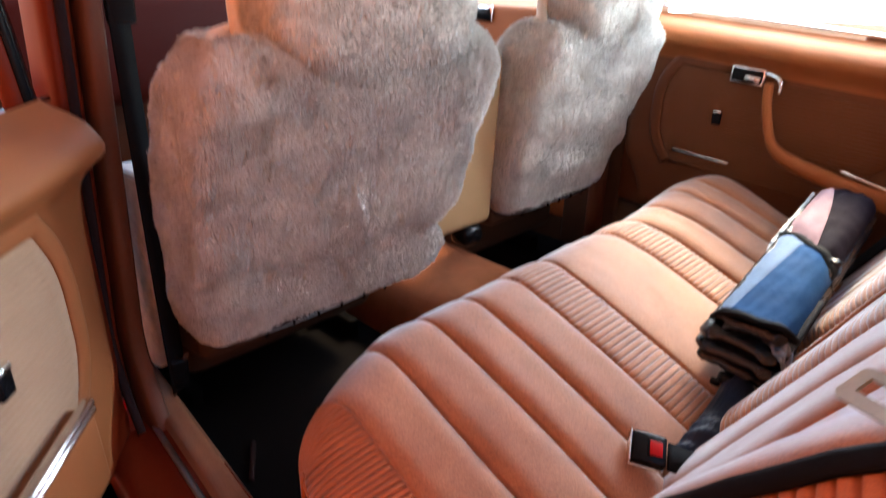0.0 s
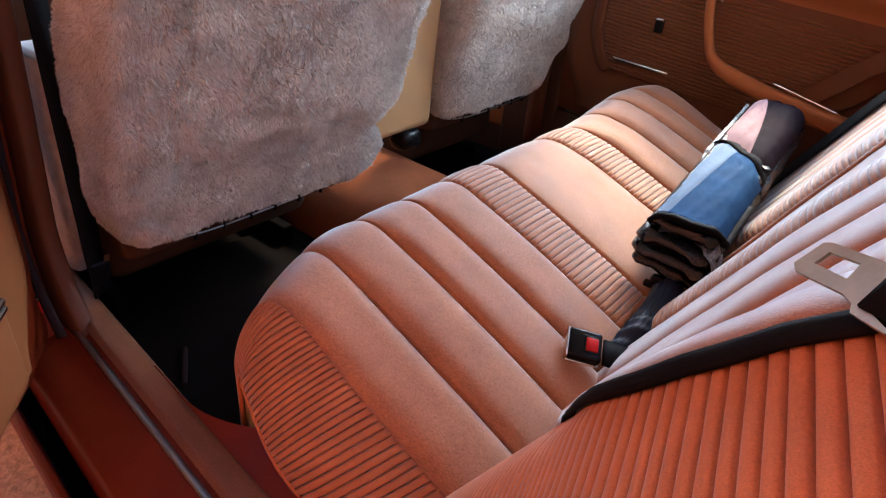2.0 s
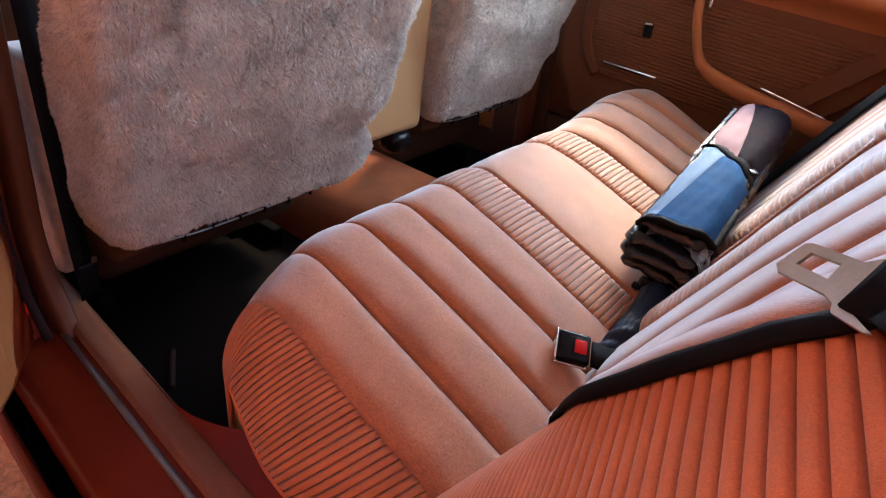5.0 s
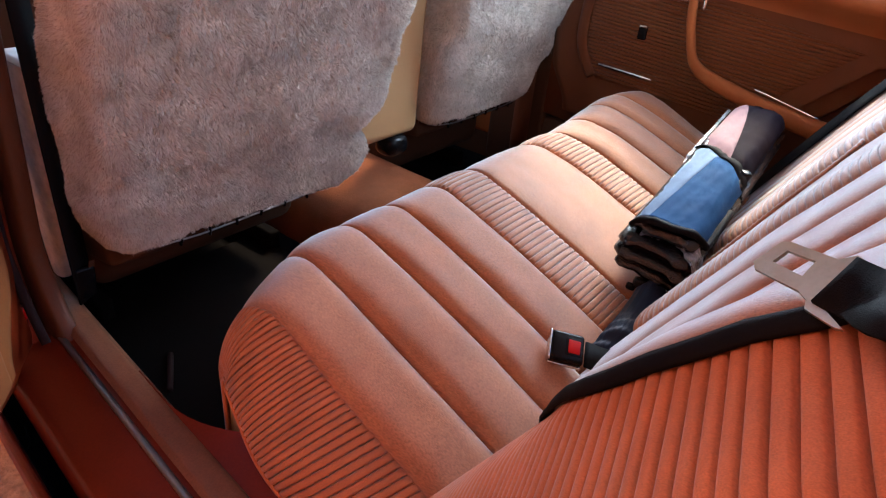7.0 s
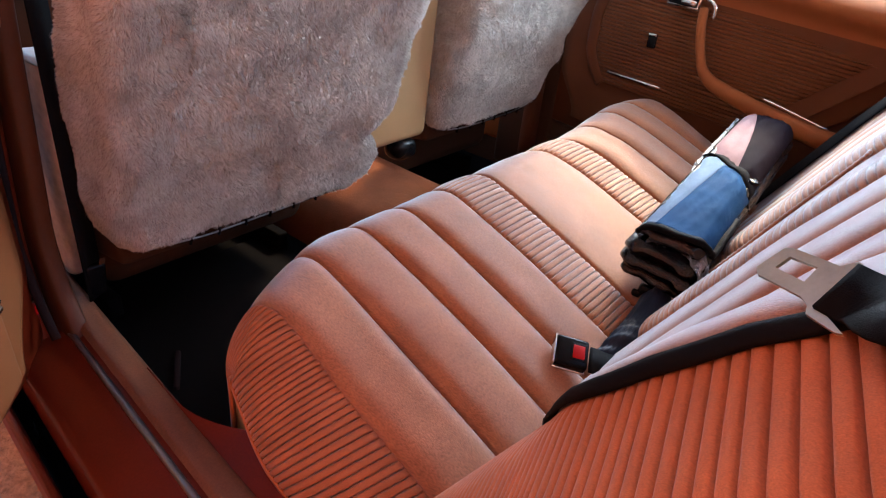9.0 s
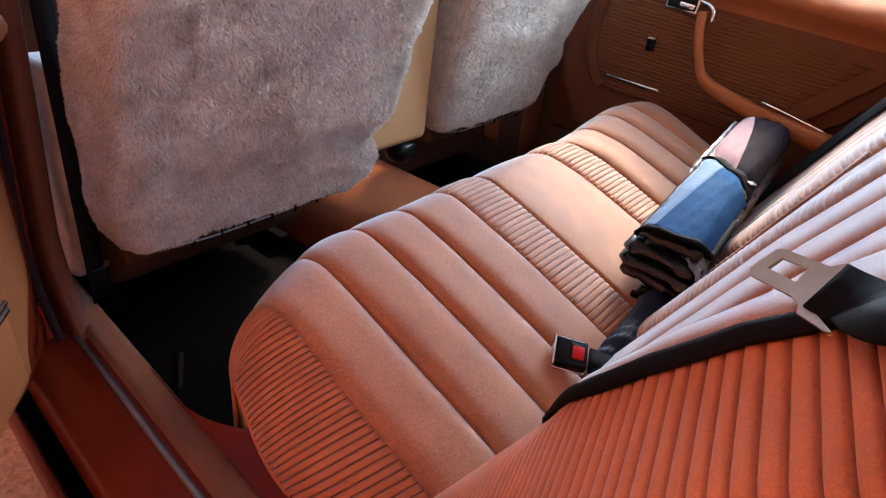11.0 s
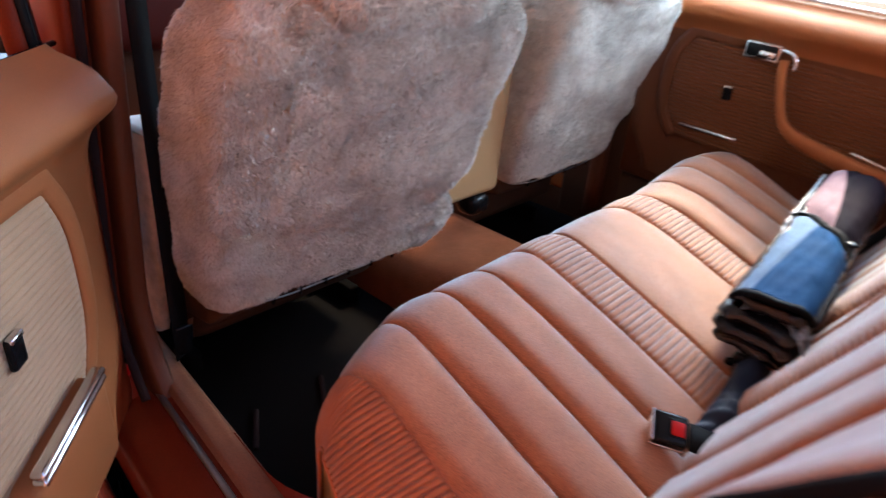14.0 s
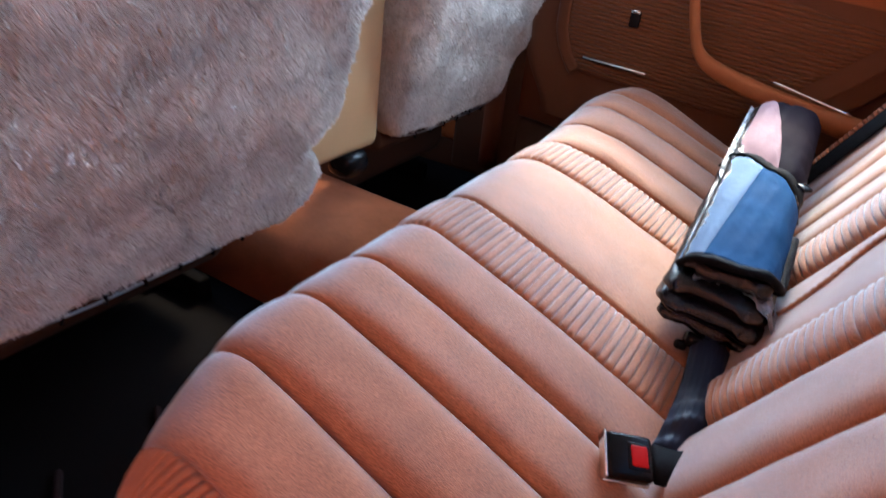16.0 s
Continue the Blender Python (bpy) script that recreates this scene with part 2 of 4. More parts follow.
gf = [(i * gn + j, (i + 1) * gn + j, (i + 1) * gn + j + 1, i * gn + j + 1) for i in range(gn - 1) for j in range(gn - 1)]
tagged(raw("ground", gv, gf, GRAVEL), "reddish brown gravel beside the car", "ground", kind="structure")

# red-brown timber wall that stands beside the parked car
wall = thing("wall_west", (-2.3, 0, 0), "weathered red-brown plank wall beside the car", "wall", kind="structure")
part("backing", box_bm((0.12, 14.0, 5.2), pose(-2.40, 0, 2.6), 0.01), PLANK, wall)
plank_me = None
for k in range(70):
    if plank_me is None:
        p0 = part("plank", box_bm((0.03, 0.192, 5.2), pose(0, 0, 0), 0.006), PLANK, wall)
        plank_me = p0.data
    else:
        p0 = under(new("plank", plank_me), wall)
    p0.location = (-2.32 + 0.006 * math.sin(k * 7.3), -6.9 + 0.2 * k, 2.6)

floor = tagged(part("floor", box_bm((1.46, 2.6, 0.05), pose(0, 0.45, 0.235), 0.004), RUBBER), "black rubber covered cabin floor", "floor", kind="structure")


def tunnel_pt(u, v):
    a = math.pi * u
    c, s = math.cos(a), math.sin(a)
    return (0.055 - 0.165 * math.copysign(abs(c) ** 0.55, c), v, 0.25 + (0.165 + 0.03 * step(v, 0.2, 1.0)) * abs(s) ** 0.5)


tv, tf = grid_vf(tunnel_pt, lin(0, 1, 28), lin(-0.2, 1.4, 24), True)
tagged(raw("tunnel", tv, tf, CARPET), "brown carpeted transmission tunnel along the cabin floor", "tunnel", kind="structure")

# sill under the open door, running a little askew to the seat
def sill_x(x, y):
    return x + 0.10 * (y - 0.28)


sill = thing("sill", (-0.74, 0.0, 0.0), "red-brown painted door sill with worn vinyl edge", "sill", kind="structure")


def sill_strip(name, pts, mat, y0=-0.75, y1=1.5, label=""):
    def f(u, v):
        k = u * (len(pts) - 1)
        i = min(int(k), len(pts) - 2)
        w = k - i
        x = pts[i][0] * (1 - w) + pts[i + 1][0] * w
        z = pts[i][1] * (1 - w) + pts[i + 1][1] * w
        return (sill_x(x, v), v, z)
    vv, ff = grid_vf(f, lin(0, 1, (len(pts) - 1) * 3 + 1), lin(y0, y1, 46), False)
    return raw(name, vv, ff, mat, sill, label)


sill_strip("carpet_edge", [(-0.650, 0.26), (-0.655, 0.395), (-0.668, 0.418), (-0.698, 0.421), (-0.706, 0.414)], SILL_VINYL, label="worn brown vinyl sill edge")
sill_strip("sill_panel", [(-0.700, 0.408), (-0.735, 0.402), (-0.778, 0.393), (-0.790, 0.384), (-0.793, 0.33)], PAINT)
cv, cf = sweep_vf([Vector((sill_x(-0.716, y), y, 0.409)) for y in lin(-0.6, 0.285, 20)], [(-0.0048, 0), (-0.003, 0.003), (0.003, 0.003), (0.0048, 0), (0.0048, -0.002), (-0.0048, -0.002)], lambda i: (0, 0, 1))
raw("trim_strip", cv, cf, DULL, sill, "dull metal strip")
sill_strip("rocker", [(-0.790, 0.350), (-0.794, 0.26), (-0.806, 0.24), (-0.814, 0.25), (-0.8175, 0.325)], BLACK, label="black rocker under the sill")
sill_strip("lip", [(-0.816, 0.330), (-0.820, 0.340), (-0.829, 0.335), (-0.827, 0.26), (-0.80, 0.13)], PAINT)

# left pillar between the doors
pillar = thing("pillar", (-0.70, 0.34, 0.36), "brown trimmed pillar between the front and rear door", "pillar", kind="structure")


def pillar_column(name, x0, x1, y0, y1, mat, foot=0.0, top=1.34, lean=0.05, label=""):
    def f(u, v):
        a = 2 * math.pi * u
        c, s = math.cos(a), math.sin(a)
        w = (x1 - x0) / 2
        d = (y1 - y0) / 2
        z = 0.36 + (top - 0.36) * v
        k = max(0.0, 1 - (z - 0.36) / 0.22) ** 2.2
        return ((x0 + x1) / 2 + lean * max(0, z - 0.55) + w * math.copysign(abs(c) ** 0.5, c),
                (y0 + y1) / 2 + d * math.copysign(abs(s) ** 0.5, s) - foot * k * (1 if s < 0 else 0.0), z)
    vv, ff = grid_vf(f, lin(0, 1, 25), lin(0, 1, 40), True)
    return raw(name, vv, ff, mat, pillar, label)


pillar_column("pillar_trim", -0.724, -0.690, 0.30, 0.42, VINYL_DARK, 0.10)
pillar_column("pillar_frame", -0.765, -0.724, 0.315, 0.42, PAINT, 0.05)
vv, ff = sweep_vf([Vector((-0.744 + 0.05 * max(0, z - 0.55), 0.306 - 0.08 * max(0, 1 - (z - 0.40) / 0.2) ** 2, z)) for z in lin(0.42, 1.3, 30)], round_section(0.013, 0.012), lambda i: (0, -1, 0))
raw("door_seal", vv, ff, SEAL, pillar, "dark rubber door seal")

part("reflector", box_bm((0.022, 0.010, 0.020), pose(-0.752, 0.288, 0.452, 0, 0, 20), 0.003), RED, pillar, "small red reflector")
part("striker", box_bm((0.020, 0.012, 0.014), pose(-0.752, 0.288, 0.470, 0, 0, 20), 0.004), CHROME, pillar, "bright metal striker")
av, af = grid_vf(lambda u, v: (sill_x(-0.705, v) + (0.040 + min(0.12, 2.6 * max(0.0, 0.02 - v) ** 2)) * u, v, 0.405 + (0.012 + 0.015 * step(-v, -0.04, 0.22)) * u ** 1.6), lin(0, 1, 12), lin(-0.62, 0.10, 40), True)
raw("arch_panel", av, af, PAINT, sill, "red-brown painted curve towards the wheel arch")

# shell: roof, far walls, shelf
tagged(part("ceiling", box_bm((1.35, 1.75, 0.04), pose(0, 0.05, 1.36), 0.01), LINING), "pale fabric headlining", "ceiling", kind="structure")
tagged(part("parcel_shelf", box_bm((1.46, 0.40, 0.03), pose(0, -0.98, 0.99), 0.008), VINYL_DARK), "brown shelf behind the rear bench", "shelf", kind="structure")
tagged(part("wall_rear", box_bm((1.50, 0.04, 0.80), pose(0, -0.86, 0.58), 0.004), VINYL_DARK), "brown panel behind the rear bench", "wall", kind="structure")


def rod(name, pts, w, h, mat, label, cat, up=(1, 0, 0), n=24, power=3.0):
    p = smooth_path(pts, n)
    vv, ff = sweep_vf(p, round_section(w, h, 12, power), lambda i: up)
    return tagged(raw(name, vv, ff, mat), label, cat, kind="structure")


# rear edge of the left door opening
rod("pillar_rear", [(-0.715, -0.30, 0.30), (-0.760, -0.62, 0.46), (-0.775, -0.745, 0.72), (-0.760, -0.745, 0.90), (-0.735, -0.685, 1.0), (-0.70, -0.596, 1.085), (-0.68, -0.51, 1.24), (-0.66, -0.43, 1.34)], 0.035, 0.05, VINYL_DARK, "brown trimmed rear pillar edge of the door opening", "pillar", n=50)
rod("pillar_skin", [(-0.755, -0.33, 0.28), (-0.790, -0.66, 0.46), (-0.805, -0.785, 0.72), (-0.795, -0.785, 0.90), (-0.770, -0.73, 1.0), (-0.74, -0.65, 1.085), (-0.72, -0.56, 1.24), (-0.70, -0.46, 1.34)], 0.05, 0.085, PAINT, "red-brown painted rear pillar of the door opening", "pillar", n=50)
qv, qf = grid_vf(lambda u, v: (-0.78 + 0.10 * max(0, v - 0.95), -0.70 - 0.02 * math.sin(v * 3) - 0.9 * u + 0.45 * max(0, v - 0.98), v), lin(0, 1, 6), lin(0.25, 1.36, 20))
tagged(raw("quarter_panel", qv, qf, PAINT), "red-brown painted body behind the rear door", "body panel", kind="structure")
rod("roof_rail", [(-0.66, -0.70, 1.34), (-0.665, 0.0, 1.355), (-0.63, 0.7, 1.34), (-0.62, 0.95, 1.32)], 0.07, 0.07, LINING, "pale roof rail over the open door", "rail")
rod("roof_rail_far", [(0.66, -0.80, 1.33), (0.665, 0.0, 1.345), (0.63, 0.7, 1.33), (0.62, 0.95, 1.31)], 0.07, 0.07, LINING, "pale roof rail over the closed doors", "rail")
rod("windscreen_pillar", [(-0.62, 0.92, 1.33), (-0.70, 1.25, 1.10), (-0.74, 1.5, 0.95)], 0.05, 0.05, VINYL_DARK, "brown windscreen pillar", "pillar")
rod("windscreen_pillar_far", [(0.62, 0.92, 1.33), (0.70, 1.25, 1.10), (0.74, 1.5, 0.95)], 0.05, 0.05, VINYL_DARK, "brown windscreen pillar", "pillar")
rod("rear_pillar_far", [(0.72, -0.50, 0.95), (0.70, -0.60, 1.15), (0.65, -0.72, 1.34)], 0.06, 0.16, VINYL_DARK, "brown rear roof pillar beside the window", "pillar")
rod("middle_pillar_far", [(0.735, 0.34, 0.30), (0.735, 0.34, 0.9), (0.70, 0.32, 1.15), (0.66, 0.30, 1.34)], 0.05, 0.09, VINYL_DARK, "brown pillar between the closed doors", "pillar")

# Lower side and pillar foot take a darker tone as painted shade.
tagged(part("side_lower_far", box_bm((0.05, 2.4, 0.36), pose(0.765, 0.4, 0.27), 0.01), BOARD_AND_SHADE), "brown lower side of the cabin under the doors, darkened as shade", "side panel", kind="structure")
tagged(part("bulkhead", box_bm((1.56, 0.05, 0.80), pose(0, 1.60, 0.52), 0.01), VINYL_DARK), "dark front bulkhead under the dashboard", "wall", kind="structure")
tagged(part("pillar_box_far", box_bm((0.07, 0.20, 0.72), pose(0.765, 0.37, 0.62), 0.015, 3), BOARD_AND_SHADE), "brown pillar foot between the closed doors, darkened as shade", "pillar", kind="structure")
tagged(part("side_rear_far", box_bm((0.05, 0.80, 0.70), pose(0.77, -0.66, 0.63), 0.02, 3), VINYL_DARK), "brown inner side panel behind the closed door", "side panel", kind="structure")
# dashboard and front doors, dimly seen past the seats
tagged(part("dashboard", box_bm((1.40, 0.28, 0.30), pose(0, 1.30, 0.88), 0.05, 4), DASH), "dark red-brown dashboard", "dashboard", kind="structure")
tagged(part("dash_lower", box_bm((1.40, 0.20, 0.45), pose(0, 1.42, 0.55), 0.02, 3), VINYL_DARK), "brown lower dashboard", "dashboard", kind="structure")
tagged(part("door_front_far", box_bm((0.06, 0.86, 0.66), pose(0.765, 0.83, 0.66), 0.02, 3), VINYL), "tan trimmed closed front door", "door", kind="structure")
# Near front door darkened in place of shade; the far one stays tan.
tagged(part("door_front_near", box_bm((0.06, 1.0, 0.60), pose(-0.79, 0.95, 0.63), 0.02, 3), BOARD_AND_SHADE), "closed front door with its trim darkened in place of shade", "door", kind="structure")

# ---- rear bench ----
SEAMS = [-0.594, -0.493, -0.387, -0.285, -0.176, -0.062, 0.172, 0.284, 0.387, 0.478, 0.555, 0.640]
BACK_SEAMS = [-0.640, -0.545, -0.440, -0.325, -0.200, -0.095, 0.075, 0.190, 0.280, 0.370, 0.460, 0.560]
KINDS = ["pleat"] * 4 + ["ribbed_strip", "centre_panel", "ribbed_strip"] + ["pleat"] * 4
RAD = 0.065
TOPLEN = 0.50
A0 = math.atan(0.33)
CY, CZ = -0.05 + RAD * math.sin(A0), 0.584 - RAD * math.cos(A0)
ARC = RAD * (A0 + radians(97))


def cushion_profile(s):
    """Point and normal (y, z) at s metres along the cushion from its rear edge."""
    if s < TOPLEN:
        d = s - TOPLEN
        z = 0.584 + 0.33 * d - 0.21 * d * d
        g = 0.33 - 0.42 * d
        k = 1 / math.hypot(1, g)
        return -0.05 + d, z, -g * k, k
    if s < TOPLEN + ARC:
        a = -A0 + (s - TOPLEN) / RAD
        return CY + RAD * math.sin(a), CZ + RAD * math.cos(a), math.sin(a), math.cos(a)
    d = s - TOPLEN - ARC
    a = radians(97)
    return CY + RAD * math.sin(a) - 0.12 * d, CZ + RAD * math.cos(a) - d, 1.0, -0.12


SMAX = TOPLEN + ARC + 0.19


def cushion_pt(x, s, off):
    y, z, ny, nz = cushion_profile(s)
    front = step(s, 0.30, TOPLEN + 0.03)
    back = -0.080 * front * step(-x, 0.42, 0.72) - 0.04 * front * step(x, 0.52, 0.72)
    rise = 0.034 * step(x, 0.28, 0.58) - 0.002 * step(x, 0.56, 0.70)
    rise -= 0.024 * step(-x, 0.42, 0.66)
    x -= 0.028 * step(s, 0.42, 0.57) * step(x, 0.02, 0.17) * (1 - step(x, 0.40, 0.62))
    return (x, y + back + ny * off, z + rise + nz * off)


def rib(s, pitch, depth, slit=1.5, gap=0.0006):
    """A rounded rib between two narrow grooves."""
    u = (s / pitch) % 1.0
    d = min(u, 1 - u) * pitch
    return depth * (0.25 - 0.5 * abs(2 * u - 1) ** 3 - slit * math.exp(-(d / gap) ** 2))


def rib_steps(a, b_, pitch):
    """Stations from a to b_, close together at the grooves."""
    out = []
    for k in range(math.floor(a / pitch), math.ceil(b_ / pitch)):
        out += [(k + u) * pitch for u in (0, 0.03, 0.06, 0.09, 0.14, 0.22, 0.36, 0.5, 0.64, 0.78, 0.86, 0.91, 0.94, 0.97)]
    return [q for q in out if a <= q <= b_]


def panel_offset(kind, t_, s):
    if kind == "pleat":
        k = 1 - 0.72 * step(s, TOPLEN - 0.06, TOPLEN + 0.07) if s < 0.75 else 0.3
        return k * (0.0135 * (1 - abs(2 * t_ - 1) ** 4.6) - 0.012 * (1 - min(1, min(t_, 1 - t_) / 0.028)))
    if kind == "centre_panel":
        return 0.006 * (1 - abs(2 * t_ - 1) ** 6) - 0.004 * (1 - min(1, min(t_, 1 - t_) / 0.03))
    return 0.007 * (1 - abs(2 * t_ - 1) ** 4) + rib(s, 0.0108, 0.0052, 0.35) * min(1, min(t_, 1 - t_) / 0.05) - 0.005 * (1 - min(1, min(t_, 1 - t_) / 0.03)) - 0.001


def wrinkle(x, y, z, k=0.0012):
    return k * (noise.noise((x * 9, y * 9, z * 9)) + 0.5 * noise.noise((x * 26, y * 26, z * 26 + 4)))


bench = thing("rear_bench", (0.0, -0.3, 0.27), "pleated orange-tan velour rear bench seat", "bench seat")
cushion = part("cushion", box_bm((1.28, 0.42, 0.12), pose(0.00, -0.24, 0.33), 0.03, 3), BEIGE, bench, "beige vinyl cushion base")
for k, kind in enumerate(KINDS):
    x0, x1 = SEAMS[k], SEAMS[k + 1]
    ribbed = kind == "ribbed_strip"
    us = [0, 0.02, 0.05, 0.1, 0.2, 0.35, 0.5, 0.65, 0.8, 0.9, 0.95, 0.98, 1] if ribbed else lin(0, 1, 45)
    us = [0.5 - 0.5 * math.cos(math.pi * u) if not ribbed else u for u in us]
    ss = rib_steps(0, SMAX, 0.0108) if ribbed else lin(0, SMAX, 110)
    vv, ff = grid_vf(lambda u, s: cushion_pt(x0 + (x1 - x0) * u, s, panel_offset(kind, u, s) + wrinkle(x0 + (x1 - x0) * u, s, 0)), us, ss, True)
    raw(kind, vv, ff, VELOUR, cushion)


def cushion_bolster(side, xs, xr):
    """The ribbed flank: from the last seam over a quarter round to the stitched lower edge."""
    re_ = 0.022
    TH0 = 0.55 if side < 0 else 0.05

    def edge(s):
        y, z, ny, nz = cushion_profile(min(s, TOPLEN))
        drop = 0.088
        if s <= TOPLEN:
            return y - ny * drop, z - nz * drop
        a = -A0 + min(s - TOPLEN, ARC) / RAD
        ye = -0.05 + drop * math.sin(A0) + re_ * math.sin(A0) + re_ * math.sin(a)
        ze = 0.584 - drop * math.cos(A0) - re_ * math.cos(A0) + re_ * math.cos(a)
        return ye, ze - max(0.0, s - TOPLEN - ARC) * 0.8

    def f(v, s0):
        s = s0 + 0.035 * v * step(s0, 0.0, 0.1)
        th = TH0 + v * (math.pi / 2 - TH0)
        c, n_ = math.cos(th), math.sin(th)
        fall = 1 - c / math.cos(TH0)
        run = (n_ - math.sin(TH0)) / (1 - math.sin(TH0))
        y, z, ny, nz = cushion_profile(s)
        p = cushion_pt(xs, s, 0.0)
        q = cushion_pt(xs + side * 0.015, s, 0.0)
        ye, ze = edge(s)
        ye, ze = ye + (q[1] - y), ze + (q[2] - z)
        k = min(1, v / 0.02) * min(1, (1 - v) / 0.04)
        dd = rib(s0, 0.0104, 0.0046) * k - 0.004 * (1 - min(1, v / 0.02))
        xw = xr * (0.58 + 0.42 * step(-p[1], 0.02, 0.22) if side < 0 else 0.90)
        return (p[0] + side * (xw * run + dd * n_), p[1] + (ye - p[1]) * fall + ny * dd * c, p[2] + (ze - p[2]) * fall + nz * dd * c)
    vv, ff = grid_vf(f, [0, 0.015, 0.03, 0.05] + lin(0.08, 0.96, 22) + [0.98, 1], rib_steps(0, SMAX, 0.0104), side > 0)

    def low(v, s):
        p = f(1.0, s)
        return (p[0] - side * 0.004, p[1] - 0.003, p[2] + 0.004 + (0.29 - p[2]) * v)
    sv, sf = grid_vf(low, lin(0, 1, 6), lin(0.0, SMAX, 80), side > 0)
    raw("side_panel", sv, sf, BEIGE, cushion, "smooth beige side panel")
    pv, pf = sweep_vf([Vector(f(1.0, s)) for s in lin(0.0, SMAX - 0.02, 120)], round_section(0.007, 0.005, 8), lambda i: (side, 0, 0))
    raw("piping", pv, pf, RIBBED_WARM_LIT, cushion, "stitched lower piping")
    return raw("bolster", vv, ff, RIBBED_COOL_LIT, cushion, "ribbed velour flank")


cushion_bolster(-1, SEAMS[0], 0.092)
cushion_bolster(1, SEAMS[-1], 0.078)

# backrest
BR_LEAN = 0.57
BR_N = Vector((0, 1, BR_LEAN)).normalized()
RIDGE = [(0.40, 0.080), (0.65, 0.082), (0.715, 0.076), (0.795, 0.060), (0.848, 0.043), (0.874, 0.027), (0.93, 0.0), (1.2, 0.0)]


def table(pairs, x):
    if x <= pairs[0][0]:
        return pairs[0][1]
    for (a, p), (b_, q) in zip(pairs, pairs[1:]):
        if x <= b_:
            return p + (q - p) * (x - a) / (b_ - a)
    return pairs[-1][1]


def back_pt(x, z, off):
    y = -0.41 - BR_LEAN * (z - 0.44)
    y += table(RIDGE, z) * (0.5 * step(-x, 0.44, 0.60) + 0.5 * step(-x, 0.52, 0.66))
    y += 0.05 * step(x, 0.48, 0.66)
    y += 0.016 * step(x, -0.58, -0.40) * (1 - step(z, 0.70, 0.95))
    top = max(0.0, z - 0.96)
    y -= 6.0 * top * top
    return (x, y + BR_N.y * off, z + BR_N.z * off)


BACK_SEAM = [(0.40, -0.43), (0.48, -0.47), (0.56, -0.525), (0.63, -0.57), (0.70, -0.612), (0.746, -0.638), (0.80, -0.650), (0.86, -0.651), (0.93, -0.645), (1.03, -0.635)]


def back_seam(z):
    """The slanting seam between the pleats and the near flank."""
    return table(BACK_SEAM, z)


backrest = part("backrest", box_bm((1.30, 0.10, 0.58), pose(0.02, -0.645, 0.71, -math.degrees(math.atan(BR_LEAN)) * -1, 0, 0), 0.03, 3), BEIGE, bench, "upholstered backrest")
for k, kind in enumerate(KINDS):
    x0, x1 = BACK_SEAMS[k], BACK_SEAMS[k + 1]
    ribbed = kind == "ribbed_strip"
    us = [0, 0.02, 0.05, 0.1, 0.2, 0.35, 0.5, 0.65, 0.8, 0.9, 0.95, 0.98, 1] if ribbed else lin(0, 1, 45)
    us = [0.5 - 0.5 * math.cos(math.pi * u) if not ribbed else u for u in us]
    zs = [q / 1.15 for q in rib_steps(0.437, 1.196, 0.0108)] if ribbed else lin(0.38, 1.04, 90)


    def panel(u, z):
        a = x0 if k else back_seam(z)
        x = a + (x1 - a) * u
        swell = 0.012 * (1 - abs(2 * u - 1) ** 3) if ribbed else 0.0
        return back_pt(x, z, swell + panel_offset(kind, u, (z - 0.38) * 0.6 if kind == "pleat" else z * 1.15) + wrinkle(x, z, 7))
    vv, ff = grid_vf(panel, us, zs)
    raw(kind, vv, ff, VELOUR, backrest)


def flank(s_, wide):
    """How far the backrest's flank runs outward and falls back, s_ metres from its seam."""
    k = wide / 0.13
    if s_ < wide:
        return s_, 0.30 * s_ + 6.0 * k * max(0.0, s_ - 0.7 * wide) ** 2
    a = 0.65 + min((s_ - wide) / 0.03, 0.92)
    dep = 0.30 * wide + 6.0 * k * (0.3 * wide) ** 2
    return wide + 0.03 * (math.sin(a) - math.sin(0.65)), dep + 0.03 * (math.cos(0.65) - math.cos(a)) + max(0.0, s_ - wide - 0.0276)


NEAR_WIDE = 0.140


def near_fall(z):
    """Where the near flank begins to fall back."""
    return min(back_seam(z), -0.585)


def back_bolster(side, seam, begin, wide):
    def f(v, z):
        xs = seam(z)
        flat = abs(begin(z) - xs)
        s_ = v * (wide + 0.10 + flat)
        dx, dep = flank(max(0.0, s_ - flat), wide)
        dx += min(s_, flat)
        edge = min(1, s_ / 0.008)
        dd = rib(z * 1.15, 0.0101, 0.0056, 1.6, 0.0010) * edge - 0.004 * (1 - edge)
        out = 0.30 + 0.70 * step(s_ - flat, wide * 0.7, wide + 0.02)
        p = back_pt(xs + side * dx, z, -dep + dd * (1 - 0.6 * out))
        return (xs + side * (dx + dd * out * 0.8), p[1], p[2])
    vv, ff = grid_vf(f, [0, 0.012, 0.025] + lin(0.04, 1, 44), [q / 1.15 for q in rib_steps(0.414, 1.196, 0.0101)], side < 0)
    return raw("bolster", vv, ff, RIBBED_WARM_LIT, backrest, "ribbed velour flank")


back_bolster(-1, lambda z: back_seam(z) + 0.001, near_fall, NEAR_WIDE)
back_bolster(1, lambda z: 0.560, lambda z: 0.600, 0.090)
cord_line = smooth_path([back_pt(x, z, 0.008) for x, z in ((-0.046, 0.45), (-0.012, 0.51), (-0.014, 0.566), (-0.003, 0.61), (0.018, 0.65), (0.022, 0.69), (0.030, 0.735), (0.070, 0.770), (0.115, 0.775))], 150)
cv, cf = sweep_vf(cord_line, round_section(0.0075, 0.006, 8, 2), lambda i: BR_N, lambda i: 0.75 + 0.5 * abs(math.sin(i * 0.9)))
raw("armrest_seam", cv, cf, VELOUR, backrest, "corded seam round the folding armrest")

